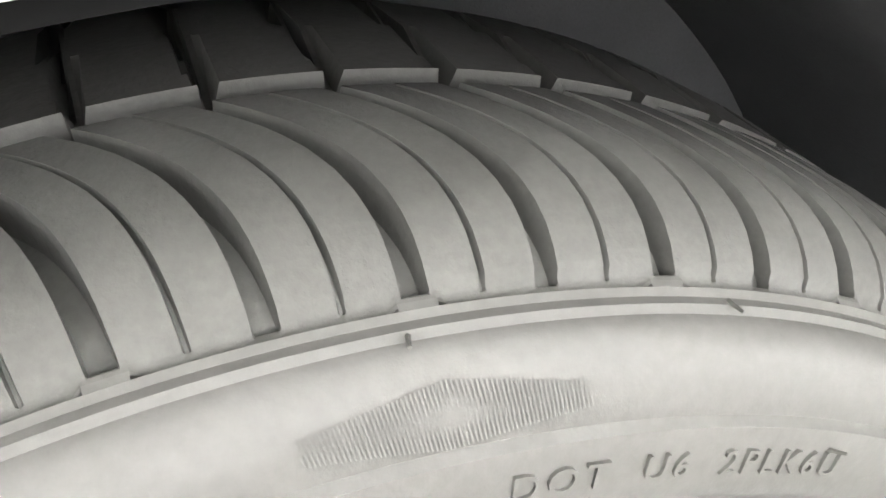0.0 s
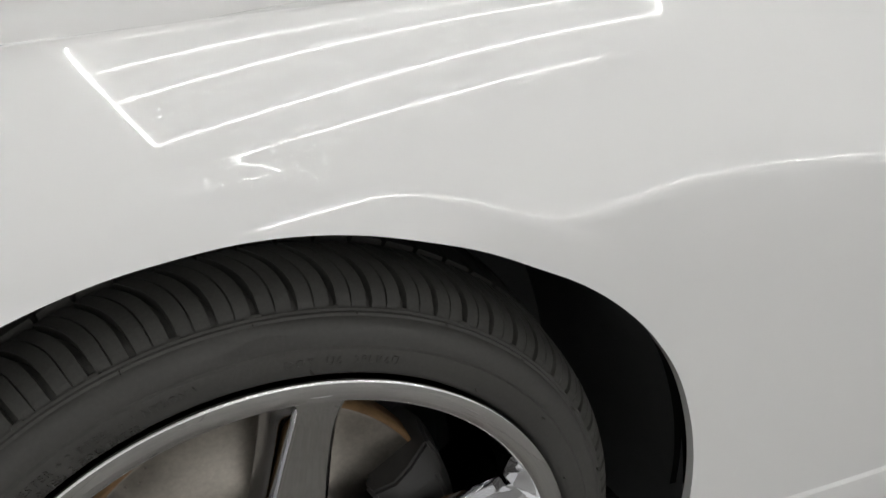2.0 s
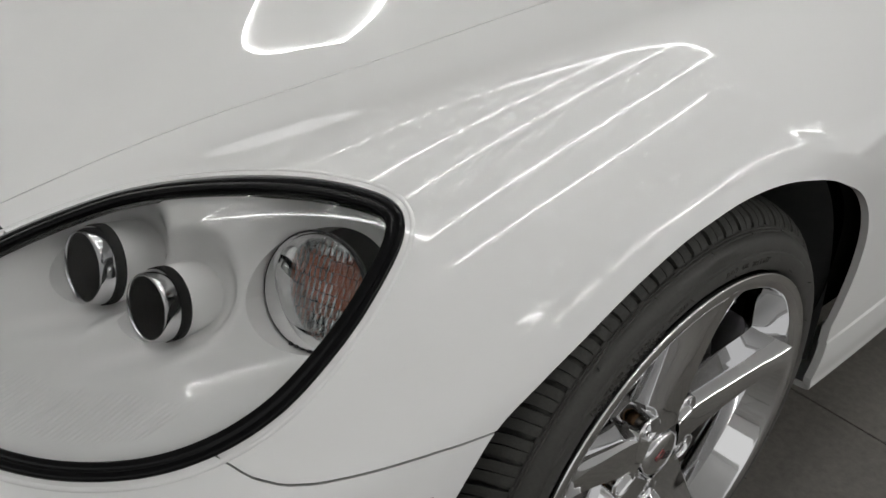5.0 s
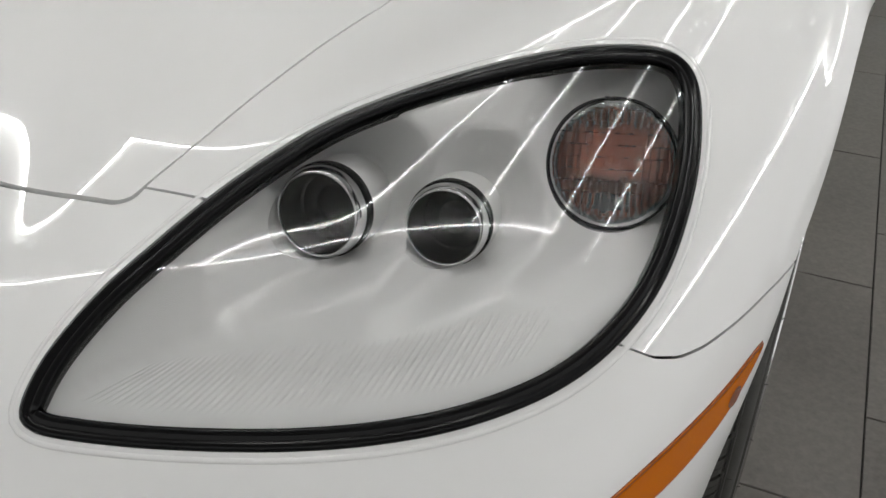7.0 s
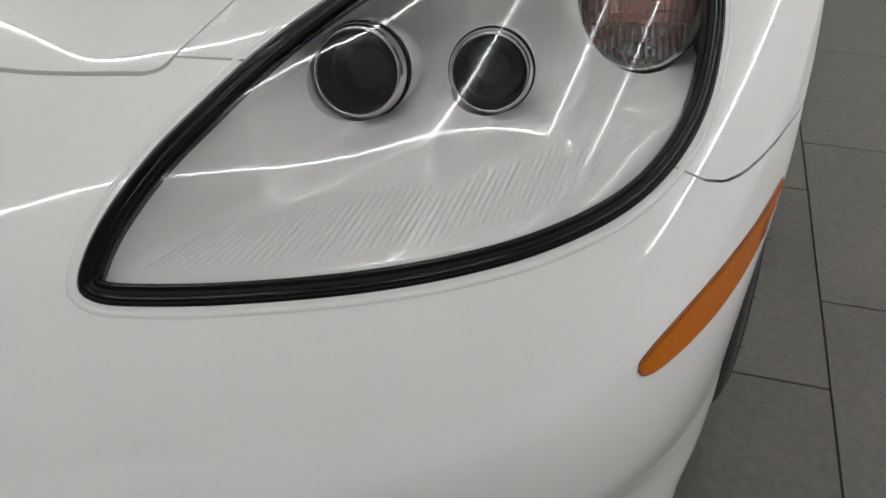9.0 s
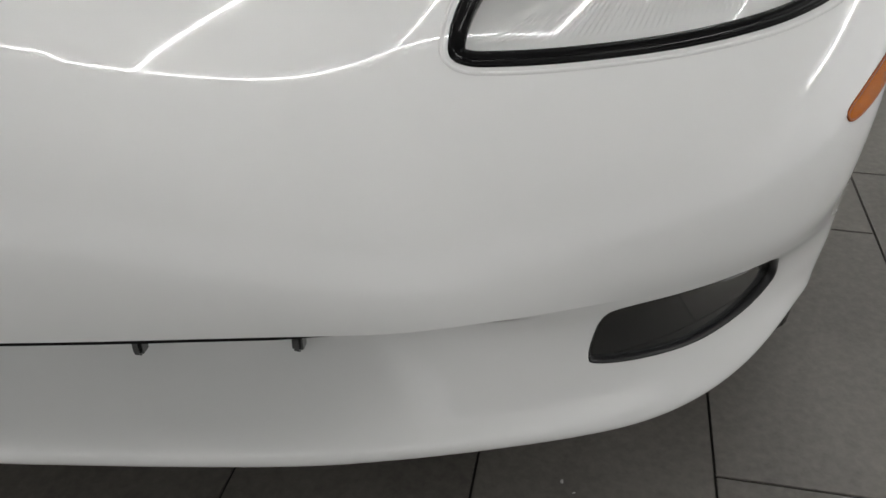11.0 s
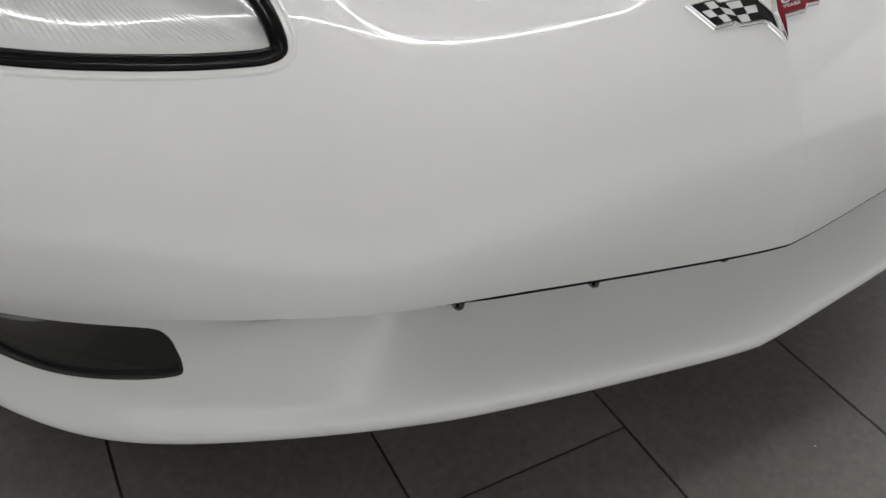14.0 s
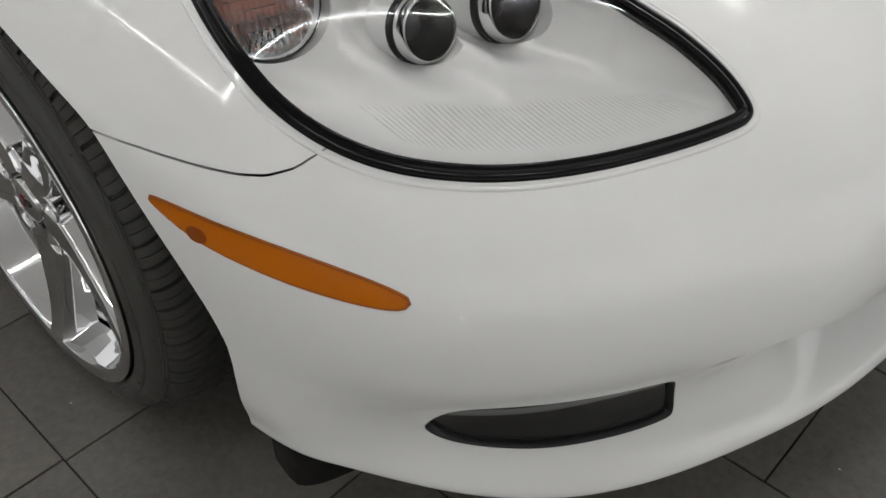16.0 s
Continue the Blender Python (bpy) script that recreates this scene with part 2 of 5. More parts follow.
floor = slab("floor", 9.0, 11.0, .10, (0, 1.0, -.0525), GROUT, "dark grey stone tiles with dark joints")
slab("ceiling", 9.0, 11.0, .10, (0, 1.0, 2.668), CEILM, "plain white ceiling")
slab("wall_north", 9.0, .12, 2.62, (0, 6.5, 1.31), WALLM, "plain light wall")
# three unseen sides are assumed glazed above a low wall; overcast daylight comes in
for n, sx, sy, x, y in (("south", 9.0, .12, 0, -4.5), ("east", .12, 10.88, 4.44, 1.0), ("west", .12, 10.88, -4.44, 1.0)):
    # wall heights and lintel depths are set to shape the light on the car
    h = {"south": .72, "east": .32, "west": .40}[n]
    slab("wall_" + n, sx, sy, h, (x, y, h / 2), WALLM, "low light wall under the glazing")
    b = 1.45 if n == "west" else .26
    slab("lintel_" + n, sx, sy, b, (x, y, 2.62 - b / 2), WALLM, "light band above the glazing")


def tube(name, a, b, r=.008):
    a, b = Vector(a), Vector(b)
    bm = bmesh.new()
    bmesh.ops.create_cone(bm, cap_ends=True, segments=8, radius1=r, radius2=r, depth=(b - a).length, matrix=Matrix.Translation((a + b) / 2) @ (b - a).to_track_quat("Z", "Y").to_matrix().to_4x4())
    ob = part(name, bm, LAMP, None)
    return tagged(ob, "glowing white LED tube under the ceiling", "lamp", "ceiling LED tubes")


for x, a, b in ((-2.57, -0.66, 1.52), (-0.43, -0.66, 1.52), (0.29, -0.66, 1.52), (1.01, -0.66, 1.52), (1.54, -0.71, 1.27)):
    tube("led_tube", (x, a, 2.6), (x, b, 2.6))
for y in (-0.66, 1.52):
    tube("led_tube", (-2.57, y, 2.6), (1.01, y, 2.6))
tube("led_tube", (4.372, -.6, 2.5), (4.372, 4.66, 2.5), .028)


# ---------- the car's outer skin ----------
def smooth(a, b, x):
    t = np.clip((x - a) / (b - a), 0, 1)
    return t * t * (3 - 2 * t)


# stations run from the nose's middle round the corner to the door; each line is one character line of the body
SPINE = [(0, -.25, .676), (0, -.22, .680), (0, -.16, .688), (0, -.12, .693), (0, -.08, .700), (0, 0, .722), (0, .09, .741), (0, .19, .760),
         (0, .29, .777), (0, .38, .792), (0, .46, .804), (0, .55, .815), (0, .65, .825), (0, .75, .833), (0, .82, .837), (0, .88, .840)]
HOOD = [(0, -.42, .652), (.08, -.42, .652), (.20, -.41, .649), (.26, -.395, .650), (.32, -.375, .655), (.385, -.345, .664), (.44, -.29, .673), (.475, -.21, .682),
        (.505, -.10, .703), (.535, .04, .729), (.572, .17, .754), (.622, .35, .782), (.68, .56, .803), (.71, .75, .815), (.71, .85, .821), (.72, .95, .825)]
CREST = [(0, -.57, .617), (.1, -.565, .616), (.28, -.55, .616), (.35, -.54, .625), (.405, -.53, .635), (.475, -.5, .651), (.52, -.44, .678), (.575, -.385, .706),
         (.6303, -.28, .732), (.6664, -.13, .75), (.6931, .05, .774), (.7206, .32, .798), (.745, .6, .811), (.765, .83, .821), (.775, 1.05, .832), (.79, 1.4, .84)]
BROW = [(0, -.68, .578), (.115, -.675, .573), (.3, -.65, .565), (.375, -.645, .573), (.435, -.63, .58), (.53, -.59, .601), (.6, -.535, .627), (.672, -.485, .657),
        (.741, -.36, .719), (.7749, -.2, .753), (.7979, 0, .772), (.8021, .28, .788), (.812, .57, .795), (.825, .84, .804), (.835, 1.15, .818), (.845, 1.6, .825)]
SHOULDER = [(0, -.762, .534), (.12, -.752, .53), (.31, -.725, .52), (.385, -.712, .525), (.45, -.69, .528), (.565, -.662, .532), (.655, -.627, .541), (.745, -.572, .564),
            (.819, -.44, .616), (.869, -.26, .668), (.899, -.03, .706), (.879, .26, .733), (.873, .56, .735), (.88, .84, .74), (.888, 1.15, .763), (.895, 1.6, .77)]
BELT = [(0, -.825, .475), (.125, -.815, .47), (.315, -.79, .46), (.4, -.768, .461), (.468, -.745, .462), (.59, -.715, .46), (.69, -.67, .465), (.785, -.595, .468),
        (.8493, -.47, .5), (.8963, -.29, .56), (.922, -.03, .63), (.9127, .25, .65), (.912, .56, .658), (.912, .84, .67), (.915, 1.15, .67), (.918, 1.6, .67)]
FLANK = [(0, -.858, .395), (.128, -.848, .395), (.318, -.828, .395), (.41, -.808, .397), (.475, -.782, .400), (.595, -.740, .400), (.695, -.69, .400), (.788, -.605, .400),
         (.852, -.48, .415), (.893, -.31, .450), (.915, -.02, .500), (.905, .25, .500), (.905, .57, .500), (.905, .84, .500), (.905, 1.15, .500), (.905, 1.6, .500)]
HEM = [(0, -.872, .317), (.13, -.858, .322), (.32, -.838, .343), (.413, -.820, .345), (.478, -.800, .348), (.59, -.752, .351), (.685, -.695, .348), (.775, -.62, .348),
       (.840, -.49, .340), (.885, -.34, .340), (.900, 0, .350), (.882, .26, .320), (.876, .58, .292), (.874, .84, .297), (.870, 1.15, .297), (.866, 1.6, .297)]
LIP = [(0, -.874, .172), (.14, -.864, .178), (.325, -.845, .194), (.413, -.829, .203), (.478, -.811, .206), (.588, -.764, .203), (.683, -.696, .192), (.767, -.607, .194),
       (.828, -.487, .200), (.862, -.375, .203), (.865, 0, .200), (.872, .26, .180), (.874, .58, .170), (.874, .84, .172), (.872, 1.15, .174), (.868, 1.6, .174)]
SCOOP = [.135, .135, .125, .080, .030, .010, .006, .004, .002, .001, .0, .0, .0, .0, .0, .0]

upper = np.stack([np.array(q, float) for q in (SPINE, HOOD, CREST, BROW, SHOULDER, BELT, FLANK, HEM)], 1)
hem, lip = np.array(HEM, float), np.array(LIP, float) + (0, 0, .012)
out = np.gradient(hem[:, :2], axis=0)
out = np.stack([out[:, 1], -out[:, 0]], 1)
out /= np.linalg.norm(out, axis=1)[:, None]
out[0] = (0, -1)


def lower_rows(extra):
    rows = []
    for h, l, o, d in zip(hem, lip, out, SCOOP):
        o3, up = np.array([*o, 0]), np.array([0, 0, 1.0])
        back = h - o3 * d
        drop = h[2] - l[2]
        mid = back * 0.5 + l * 0.5
        rows.append([h - o3 * d * .55 - up * .006, back - up * drop * .16, back * .93 + l * .07 + (0, 0, -.40 * drop * .93),
                     np.array([mid[0] * .9 + back[0] * .1, mid[1] * .9 + back[1] * .1, l[2] + drop * .28]), np.array([*(l[:2] - o * .010 - o * d * .06), l[2] + drop * .10]),
                     l, l - o3 * .010 - up * .020, l - o3 * .085 - up * .026])
    rows = np.array(rows)
    # past the mouth the bumper runs straight down to its lower edge
    m = smooth(3.9, 5.6, np.arange(16.0))[:, None]
    dish = np.interp(np.arange(16.0), [4, 5, 6, 7, 8, 9], [-.016, -.022, -.020, -.022, -.002, .004])[:, None]
    for k, t in enumerate((.16, .32, .49, .66, .83)):
        rows[:, k] = rows[:, k] * (1 - m) + (hem + (lip - hem) * t + np.concatenate([out, 0 * m], 1) * dish * t * (1 - t) * 4) * m
    return rows


def mirrored_net(net):
    """Two more stations across the car's middle, so that the sheet runs straight through it."""
    m = net[2:0:-1] * np.array([-1, 1, 1])
    return np.concatenate([m, net])


UP = fair(mirrored_net(upper), 0.10)
low_net = lower_rows(0)
_half = .5 * (1 - smooth(3.9, 5.6, np.arange(16.0)))[:, None]
low_net[:, 0] = low_net[:, 0] * (1 - _half) + hem * _half
up_pts = sheet(UP, 24, 20)[2 * 24:]
hem_line = up_pts[:, -1]
LOW = fair(mirrored_net(np.concatenate([hem[:, None], low_net], 1)), 0.03)
low_pts = sheet(LOW, 24, 10)[2 * 24:]
# close the tiny step between the two sheets along the hem
fade = (1 - smooth(0, 58, np.arange(low_pts.shape[1])))[None, :, None]
low_pts += (hem_line - low_pts[:, 0])[:, None] * fade
for _k in range(1, 16):
    low_pts[:, _k, 2] = np.minimum(low_pts[:, _k, 2], low_pts[:, _k - 1, 2] - .0003)
    _t = np.gradient(hem_line[:, :2], axis=0)
    _o = np.stack([_t[:, 1], -_t[:, 0]], 1) / np.linalg.norm(_t, axis=1)[:, None]
    _d = np.sum((low_pts[:, _k, :2] - hem_line[:, :2]) * _o, 1)
    low_pts[:, _k, :2] -= _o * np.maximum(_d + .0004 * _k * (1 - smooth(4.0, 4.8, np.arange(len(_d)) / 24)), 0)[:, None]


def faired(p, rounds=90):
    """Takes short waves out of the upper panels and leaves their form."""
    a, b = p.shape[:2]
    keep = np.minimum(smooth(20, 60, np.arange(a))[:, None], (1 - smooth(70, 96, np.arange(b)))[None, :]) * smooth(2, 12, np.arange(b))[None, :] * (1 - smooth(a - 30, a - 8, np.arange(a)))[:, None]
    for r in range(rounds):
        for step in (.5, -.51):
            q = np.pad(p, ((1, 1), (1, 1), (0, 0)), "edge")
            lap = (q[2:, 1:-1] + q[:-2, 1:-1] + q[1:-1, 2:] + q[1:-1, :-2]) / 4 - p
            p = p + lap * step * keep[:, :, None]
    return p


up_pts = faired(up_pts)
up_pts[0, :, 0] = 0
low_pts[0, :, 0] = 0
# the nose comes to a shallow V along the car's middle
for _p in (up_pts, low_pts):
    _t = np.clip(1 - np.abs(_p[:, :, 0]) / .15, 0, 1) ** 2 * (1 - smooth(.44, .54, _p[:, :, 2]))
    _p[:, :, 1] -= .0050 * _t
hem_line = up_pts[:, -1]


# ---------- lines that part the skin ----------
def superloop(y0, z0, a, b, power, n=96):
    t = np.linspace(0, 2 * math.pi, n, endpoint=False)
    c, s = np.cos(t), np.sin(t)
    return np.stack([y0 + a * np.sign(c) * np.abs(c) ** (2 / power), z0 + b * np.sign(s) * np.abs(s) ** (2 / power)], 1)


ARCH_LINE = [(-.388, .19), (-.394, .25), (-.399, .295), (-.400, .335), (-.391, .380), (-.372, .430), (-.349, .482), (-.326, .527), (-.30, .564), (-.26, .592), (-.22, .615), (-.18, .636),
             (-.14, .653), (-.10, .666), (-.06, .674), (-.02, .679), (.02, .679), (.06, .674), (.10, .664), (.14, .651), (.18, .632), (.22, .611), (.26, .582), (.30, .543),
             (.342, .485), (.380, .40), (.402, .31), (.410, .20), (.410, .05), (-.388, .05)]
ARCH = catmull(ARCH_LINE, 5, True)
LAMP_AXIS = Vector((.45, -.68, .58)).normalized()
LAMP_U = Vector((0, 0, 1)).cross(LAMP_AXIS).normalized()
LAMP_V = LAMP_AXIS.cross(LAMP_U)
SEAL = [(.448, -.681, .541), (.452, -.655, .570), (.466, -.612, .598), (.485, -.572, .620), (.507, -.527, .643), (.531, -.481, .661), (.561, -.444, .679), (.608, -.407, .697),
        (.667, -.368, .713), (.726, -.335, .723), (.776, -.314, .722), (.803, -.324, .706), (.815, -.360, .668), (.819, -.402, .634), (.816, -.447, .604), (.803, -.494, .583),
        (.776, -.537, .566), (.735, -.581, .556), (.684, -.612, .546), (.623, -.639, .538), (.550, -.664, .532), (.493, -.679, .529), (.462, -.686, .531)]
FOG = [(.776, -.571, .278), (.770, -.580, .304), (.756, -.600, .326), (.728, -.635, .335), (.665, -.692, .336), (.610, -.722, .333), (.597, -.729, .325), (.592, -.731, .300),
       (.592, -.735, .279), (.604, -.738, .270), (.650, -.705, .259), (.704, -.648, .250), (.754, -.595, .257)]
MARKER = [(.884, -.357, .514), (.868, -.437, .508), (.851, -.500, .500), (.830, -.543, .490), (.810, -.573, .478), (.804, -.583, .469), (.812, -.568, .461),
          (.836, -.500, .466), (.858, -.440, .475), (.873, -.402, .484), (.882, -.372, .498)]
FOG_AXIS = Vector((.6, -.75, .12)).normalized()
FOG_U = Vector((0, 0, 1)).cross(FOG_AXIS).normalized()
FOG_V = FOG_AXIS.cross(FOG_U)
MARK_AXIS = Vector((.88, -.46, .1)).normalized()
MARK_U = Vector((0, 0, 1)).cross(MARK_AXIS).normalized()
MARK_V = MARK_AXIS.cross(MARK_U)


def flat(points, u, v):
    p = np.asarray(points, float)
    return np.stack([p @ np.array(u), p @ np.array(v)], 1)


seal_loop = even(catmull(flat(SEAL, LAMP_U, LAMP_V), 8, True), 220, True)
fog_loop = even(catmull(flat(FOG, FOG_U, FOG_V), 6, True), 90, True)
mark_loop = even(catmull(flat(MARKER, MARK_U, MARK_V), 6, True), 90, True)
HOOD_LINE = [(.0, -.549), (.25, -.549), (.40, -.548), (.437, -.545), (.447, -.525), (.458, -.47), (.466, -.39), (.475, -.30), (.488, -.22), (.518, -.06), (.554, .10), (.606, .29), (.672, .50), (.735, .70), (.752, .745), (.735, .79), (.40, .86), (0, .89)]
hood_loop = catmull(HOOD_LINE, 8)
hood_loop = np.vstack([hood_loop, (hood_loop * (-1, 1))[::-1]])
SEAM_Y, SEAM_Z = [-.60, -.497, -.48, -.462, -.44, -.41, -.337, -.242, 0], [.66, .583, .566, .558, .5555, .556, .559, .563, .57]
VENT = np.array([(.592 - .30, .596 + .54), (.592, .596), (.622, .540), (.655, .483), (.740, .335), (.82, .17)])
DOOR = catmull([(1.22, .86), (1.12, .78), (1.00, .66), (.905, .55), (.868, .48), (.855, .41), (.862, .375), (.884, .325), (.884, .295), (.874, .265), (.855, .21), (.84, .14)], 8)


def fields_of(s):
    v = s.v
    yz = v[:, 1:]
    s.fields["arch"] = signed(yz, ARCH) + np.where(v[:, 0] < .6, 10, 0)
    facing = s.n @ np.array(LAMP_AXIS) > -.1
    s.fields["seal"] = np.where(facing, signed(flat(v, LAMP_U, LAMP_V), seal_loop), 9)
    s.fields["mark"] = np.where(s.n @ np.array(MARK_AXIS) > .2, signed(flat(v, MARK_U, MARK_V), mark_loop), 9)
    s.fields["fog"] = np.where(s.n @ np.array(FOG_AXIS) > .0, signed(flat(v, FOG_U, FOG_V), fog_loop), 9)
    s.fields["hood"] = np.where(v[:, 2] > .58, signed(v[:, :2], hood_loop), 9)
    s.fields["hood_out"] = s.fields["hood"] - .0022 * (1 - smooth(-.545, -.520, v[:, 1]))
    s.fields["nose"] = np.where(v[:, 1] > -.12, -1.0, np.where(v[:, 0] > .72, np.interp(v[:, 1], SEAM_Y, SEAM_Z) - v[:, 2], -.531 - v[:, 1]))
    s.fields["rear"] = side_of(yz, VENT)
    s.fields["vent"] = s.fields["rear"] - .024 * smooth(.38, .56, v[:, 2]) * (1 - smooth(.588, .596, v[:, 2]))
    s.fields["door"] = side_of(yz, DOOR)
    gap = .002 * (1 - smooth(.70, .78, v[:, 2]))
    s.fields["door_ahead"], s.fields["door_behind"] = s.fields["door"] + gap, s.fields["door"] - gap
    return s


def bordered(p):
    s = fields_of(grid_skin(p))
    b = np.zeros(p.shape[:2])
    b[0], b[-1], b[:, 0], b[:, -1] = 1, 1, 1, 1
    s.fields["border"] = b.ravel()
    return s


side, low = bordered(up_pts), bordered(low_pts)
if side.n[len(side.n) // 2] @ np.array([.5, -.3, .6]) < 0:
    side.n, side.f = -side.n, side.f[:, ::-1]
if low.n.reshape(*low_pts.shape)[8 * 24, 30] @ np.array([.7, -.7, 0]) < 0:
    low.n, low.f = -low.n, low.f[:, ::-1]
fields_of(side), fields_of(low)
# one normal along the hem where the two sheets run on as one
# raised lip round the wheel opening
for s in (side, low):
    d = s.fields["arch"]
    y, z = s.v[:, 1], s.v[:, 2]
    flare = .0024 * (1 - smooth(.027, .039, d)) * np.where(d < 1, 1, 0) * smooth(-.40, -.26, y) * (1 - smooth(.14, .30, y)) * smooth(.36, .54, z)
    s.v[:, 0] += flare


def renormal(s):
    n = np.zeros_like(s.v)
    w = np.cross(s.v[s.f[:, 1]] - s.v[s.f[:, 0]], s.v[s.f[:, 2]] - s.v[s.f[:, 0]])
    for k in range(3):
        np.add.at(n, s.f[:, k], w)
    s.n = n / (np.linalg.norm(n, axis=1)[:, None] + 1e-12)
    mid = (np.abs(s.v[:, 0]) < 1e-6) & (s.v[:, 2] > .50)
    s.n[mid, 0] = 0
    s.n /= np.linalg.norm(s.n, axis=1)[:, None] + 1e-12


renormal(side), renormal(low)


def hem_blend():
    """The bumper's corner runs over the hem without a crease."""
    a, b = up_pts.shape[:2], low_pts.shape[:2]
    na, nb = side.n.reshape(*a, 3), low.n.reshape(*b, 3)
    rib = np.arange(a[0]) / 24
    w = (smooth(4.6, 5.6, rib) * (1 - smooth(10.3, 11.2, rib)))[:, None]
    ea, eb = na[:, -1].copy(), nb[:, 0].copy()
    mid = ea + eb
    mid /= np.linalg.norm(mid, axis=1)[:, None]
    for k in range(14):
        f = w * (1 - smooth(0, 14, k))
        na[:, -1 - k] += (mid - ea) * f
        nb[:, k] += (mid - eb) * f
    for n in (na, nb):
        n /= np.linalg.norm(n, axis=2)[:, :, None]


hem_blend()

# how far the normals alone are turned from the plain net, line by line from the nose to the door
# set to place the tubes' reflections and brighten the lower flank; the form stays
LEAN_OUT = {
    "spine": [0, -.006, -.006, .003, .024, .046, .058, .071, .083, .067, .032, -.005, -.019, -.015, -.006, .002],
    "hood": [0, -.014, -.024, -.012, .022, .054, .061, .073, .090, .081, .063, .031, .014, .006, 0, -.005],
    "crest": [0, -.014, -.030, -.022, .006, .029, .028, .005, .002, .033, .084, .107, .076, .035, .005, -.014],
    "brow": [0, -.005, -.014, -.012, -.006, -.001, -.024, -.146, -.208, -.086, .122, .286, .178, .067, .009, -.022],
    "shoulder": [0, -.006, -.010, -.002, 0, -.013, -.073, -.225, -.291, -.183, .016, .260, .194, .079, .013, -.023],
    "belt": [0, -.006, -.006, .001, .002, -.016, -.064, -.136, -.169, -.134, -.060, .0, -.02, -.02, -.02, -.015],
    "flank": [0, -.002, -.001, .001, 0, -.009, -.028, -.046, -.057, -.060, -.065, -.09, -.10, -.08, -.05, -.02],
    "hem": [0, .001, .001, 0, -.001, .001, .009, .019, .022, .000, -.05, -.10, -.11, -.09, -.05, -.02],
}


LEAN_AFT = {
    "spine": [-.006, -.007, -.009, -.012, -.018, -.021, -.016, -.007, -.004, -.009, -.018, -.014, -.004, .002, .002, 0],
    "hood": [0, .009, .020, .030, .037, .038, .030, .009, -.024, -.045, -.032, .004, .015, .009, .003, -.001],
    "crest": [.012, .032, .056, .081, .110, .120, .100, .050, -.036, -.095, -.039, .034, .028, .011, .003, -.002],
    "brow": [.033, .071, .098, .132, .177, .188, .168, .122, -.019, -.163, -.106, .004, .010, .006, .003, 0],
    "shoulder": [.051, .110, .131, .149, .161, .152, .144, .114, 0, -.134, -.145, -.067, -.018, .001, .004, .003],
    "belt": [.043, .082, .094, .096, .089, .078, .071, .050, -.001, -.060, -.081, -.056, -.023, -.004, .003, .004],
    "flank": [.021, .033, .037, .034, .028, .022, .017, .010, -.001, -.014, -.024, -.023, -.013, -.004, .001, .002],
    "hem": [-.001, -.007, -.011, -.014, -.017, -.018, -.017, -.011, 0, .011, .013, .007, .001, -.002, -.001, 0],
}


def lean(s):
    """Turns the skin's normals by the leans above, eased between the lines."""
    a, b = up_pts.shape[:2]
    n = s.n.reshape(a, b, 3)
    calm = (smooth(60, 100, np.arange(a))[:, None] * (1 - smooth(62, 76, np.arange(b)))[None, :])[:, :, None]
    for _ in range(60):
        q = np.pad(n, ((1, 1), (1, 1), (0, 0)), "edge")
        n = n + ((q[2:, 1:-1] + q[:-2, 1:-1] + q[1:-1, 2:] + q[1:-1, :-2]) / 4 - n) * calm
    s.n = n.reshape(-1, 3) / np.linalg.norm(n.reshape(-1, 3), axis=1)[:, None]
    aft = np.array([0, 1.0, 0])
    out_way = np.cross(aft, s.n)
    out_way /= np.linalg.norm(out_way, axis=1)[:, None] + 1e-12
    a, b = (sheet(np.pad(np.array(list(q.values()), float).T, 1, "edge")[:, :, None], 24, 20).reshape(-1, 1) for q in (LEAN_OUT, LEAN_AFT))
    n = s.n + a * out_way + b * aft
    # the badge sits on a low raised field of the nose
    n[:, 1] -= .028 * (1 - smooth(.118, .142, s.v[:, 0])) * (1 - smooth(-.64, -.58, s.v[:, 1])) * smooth(-.86, -.80, s.v[:, 1])
    n /= np.linalg.norm(n, axis=1)[:, None]
    # the arch's flare has a crisp upper edge, which runs on behind the wheel as a rounded ledge
    y, z = s.v[:, 1], s.v[:, 2]
    over = (z - np.interp(y, LEDGE_Y, LEDGE_Z)) / (.5 + .5 * smooth(.16, .24, y))
    want = np.interp(over, [-.012, -.006, 0, .013, .024, .045], [0, .33, .495, .54, .585, .61])
    there = smooth(-.30, -.14, y) * (1 - smooth(.66, .80, y)) * np.where(s.v[:, 0] > .6, 1, 0)
    rise = n[:, 2] + np.maximum(0, want - n[:, 2]) * there
    n[:, :2] *= np.sqrt((1 - rise ** 2) / np.maximum(1 - n[:, 2] ** 2, 1e-9))[:, None]
    n[:, 2] = rise
    s.n = n / np.linalg.norm(n, axis=1)[:, None]


LEDGE_Y = [-.30, -.20, -.14, -.08, -.02, .04, .10, .15, .19, .219, .249, .309, .363, .423, .484, .55, .614, .70, .80]
LEDGE_Z = [.606, .663, .689, .706, .713, .711, .698, .680, .665, .666, .672, .679, .681, .680, .677, .670, .663, .650, .635]
lean(side)

car = new("sports_car")
tagged(car, "white low sports car with chrome wheels parked on tiles", "car")
G = .0011


def both(s, whole=False):
    return s.joined(s.mirrored()) if whole else s


def panel(name, s, label="", flange=.012, mat=None):
    return solid(name, s.mesh(name, flange), car, label, mat or PAINT)


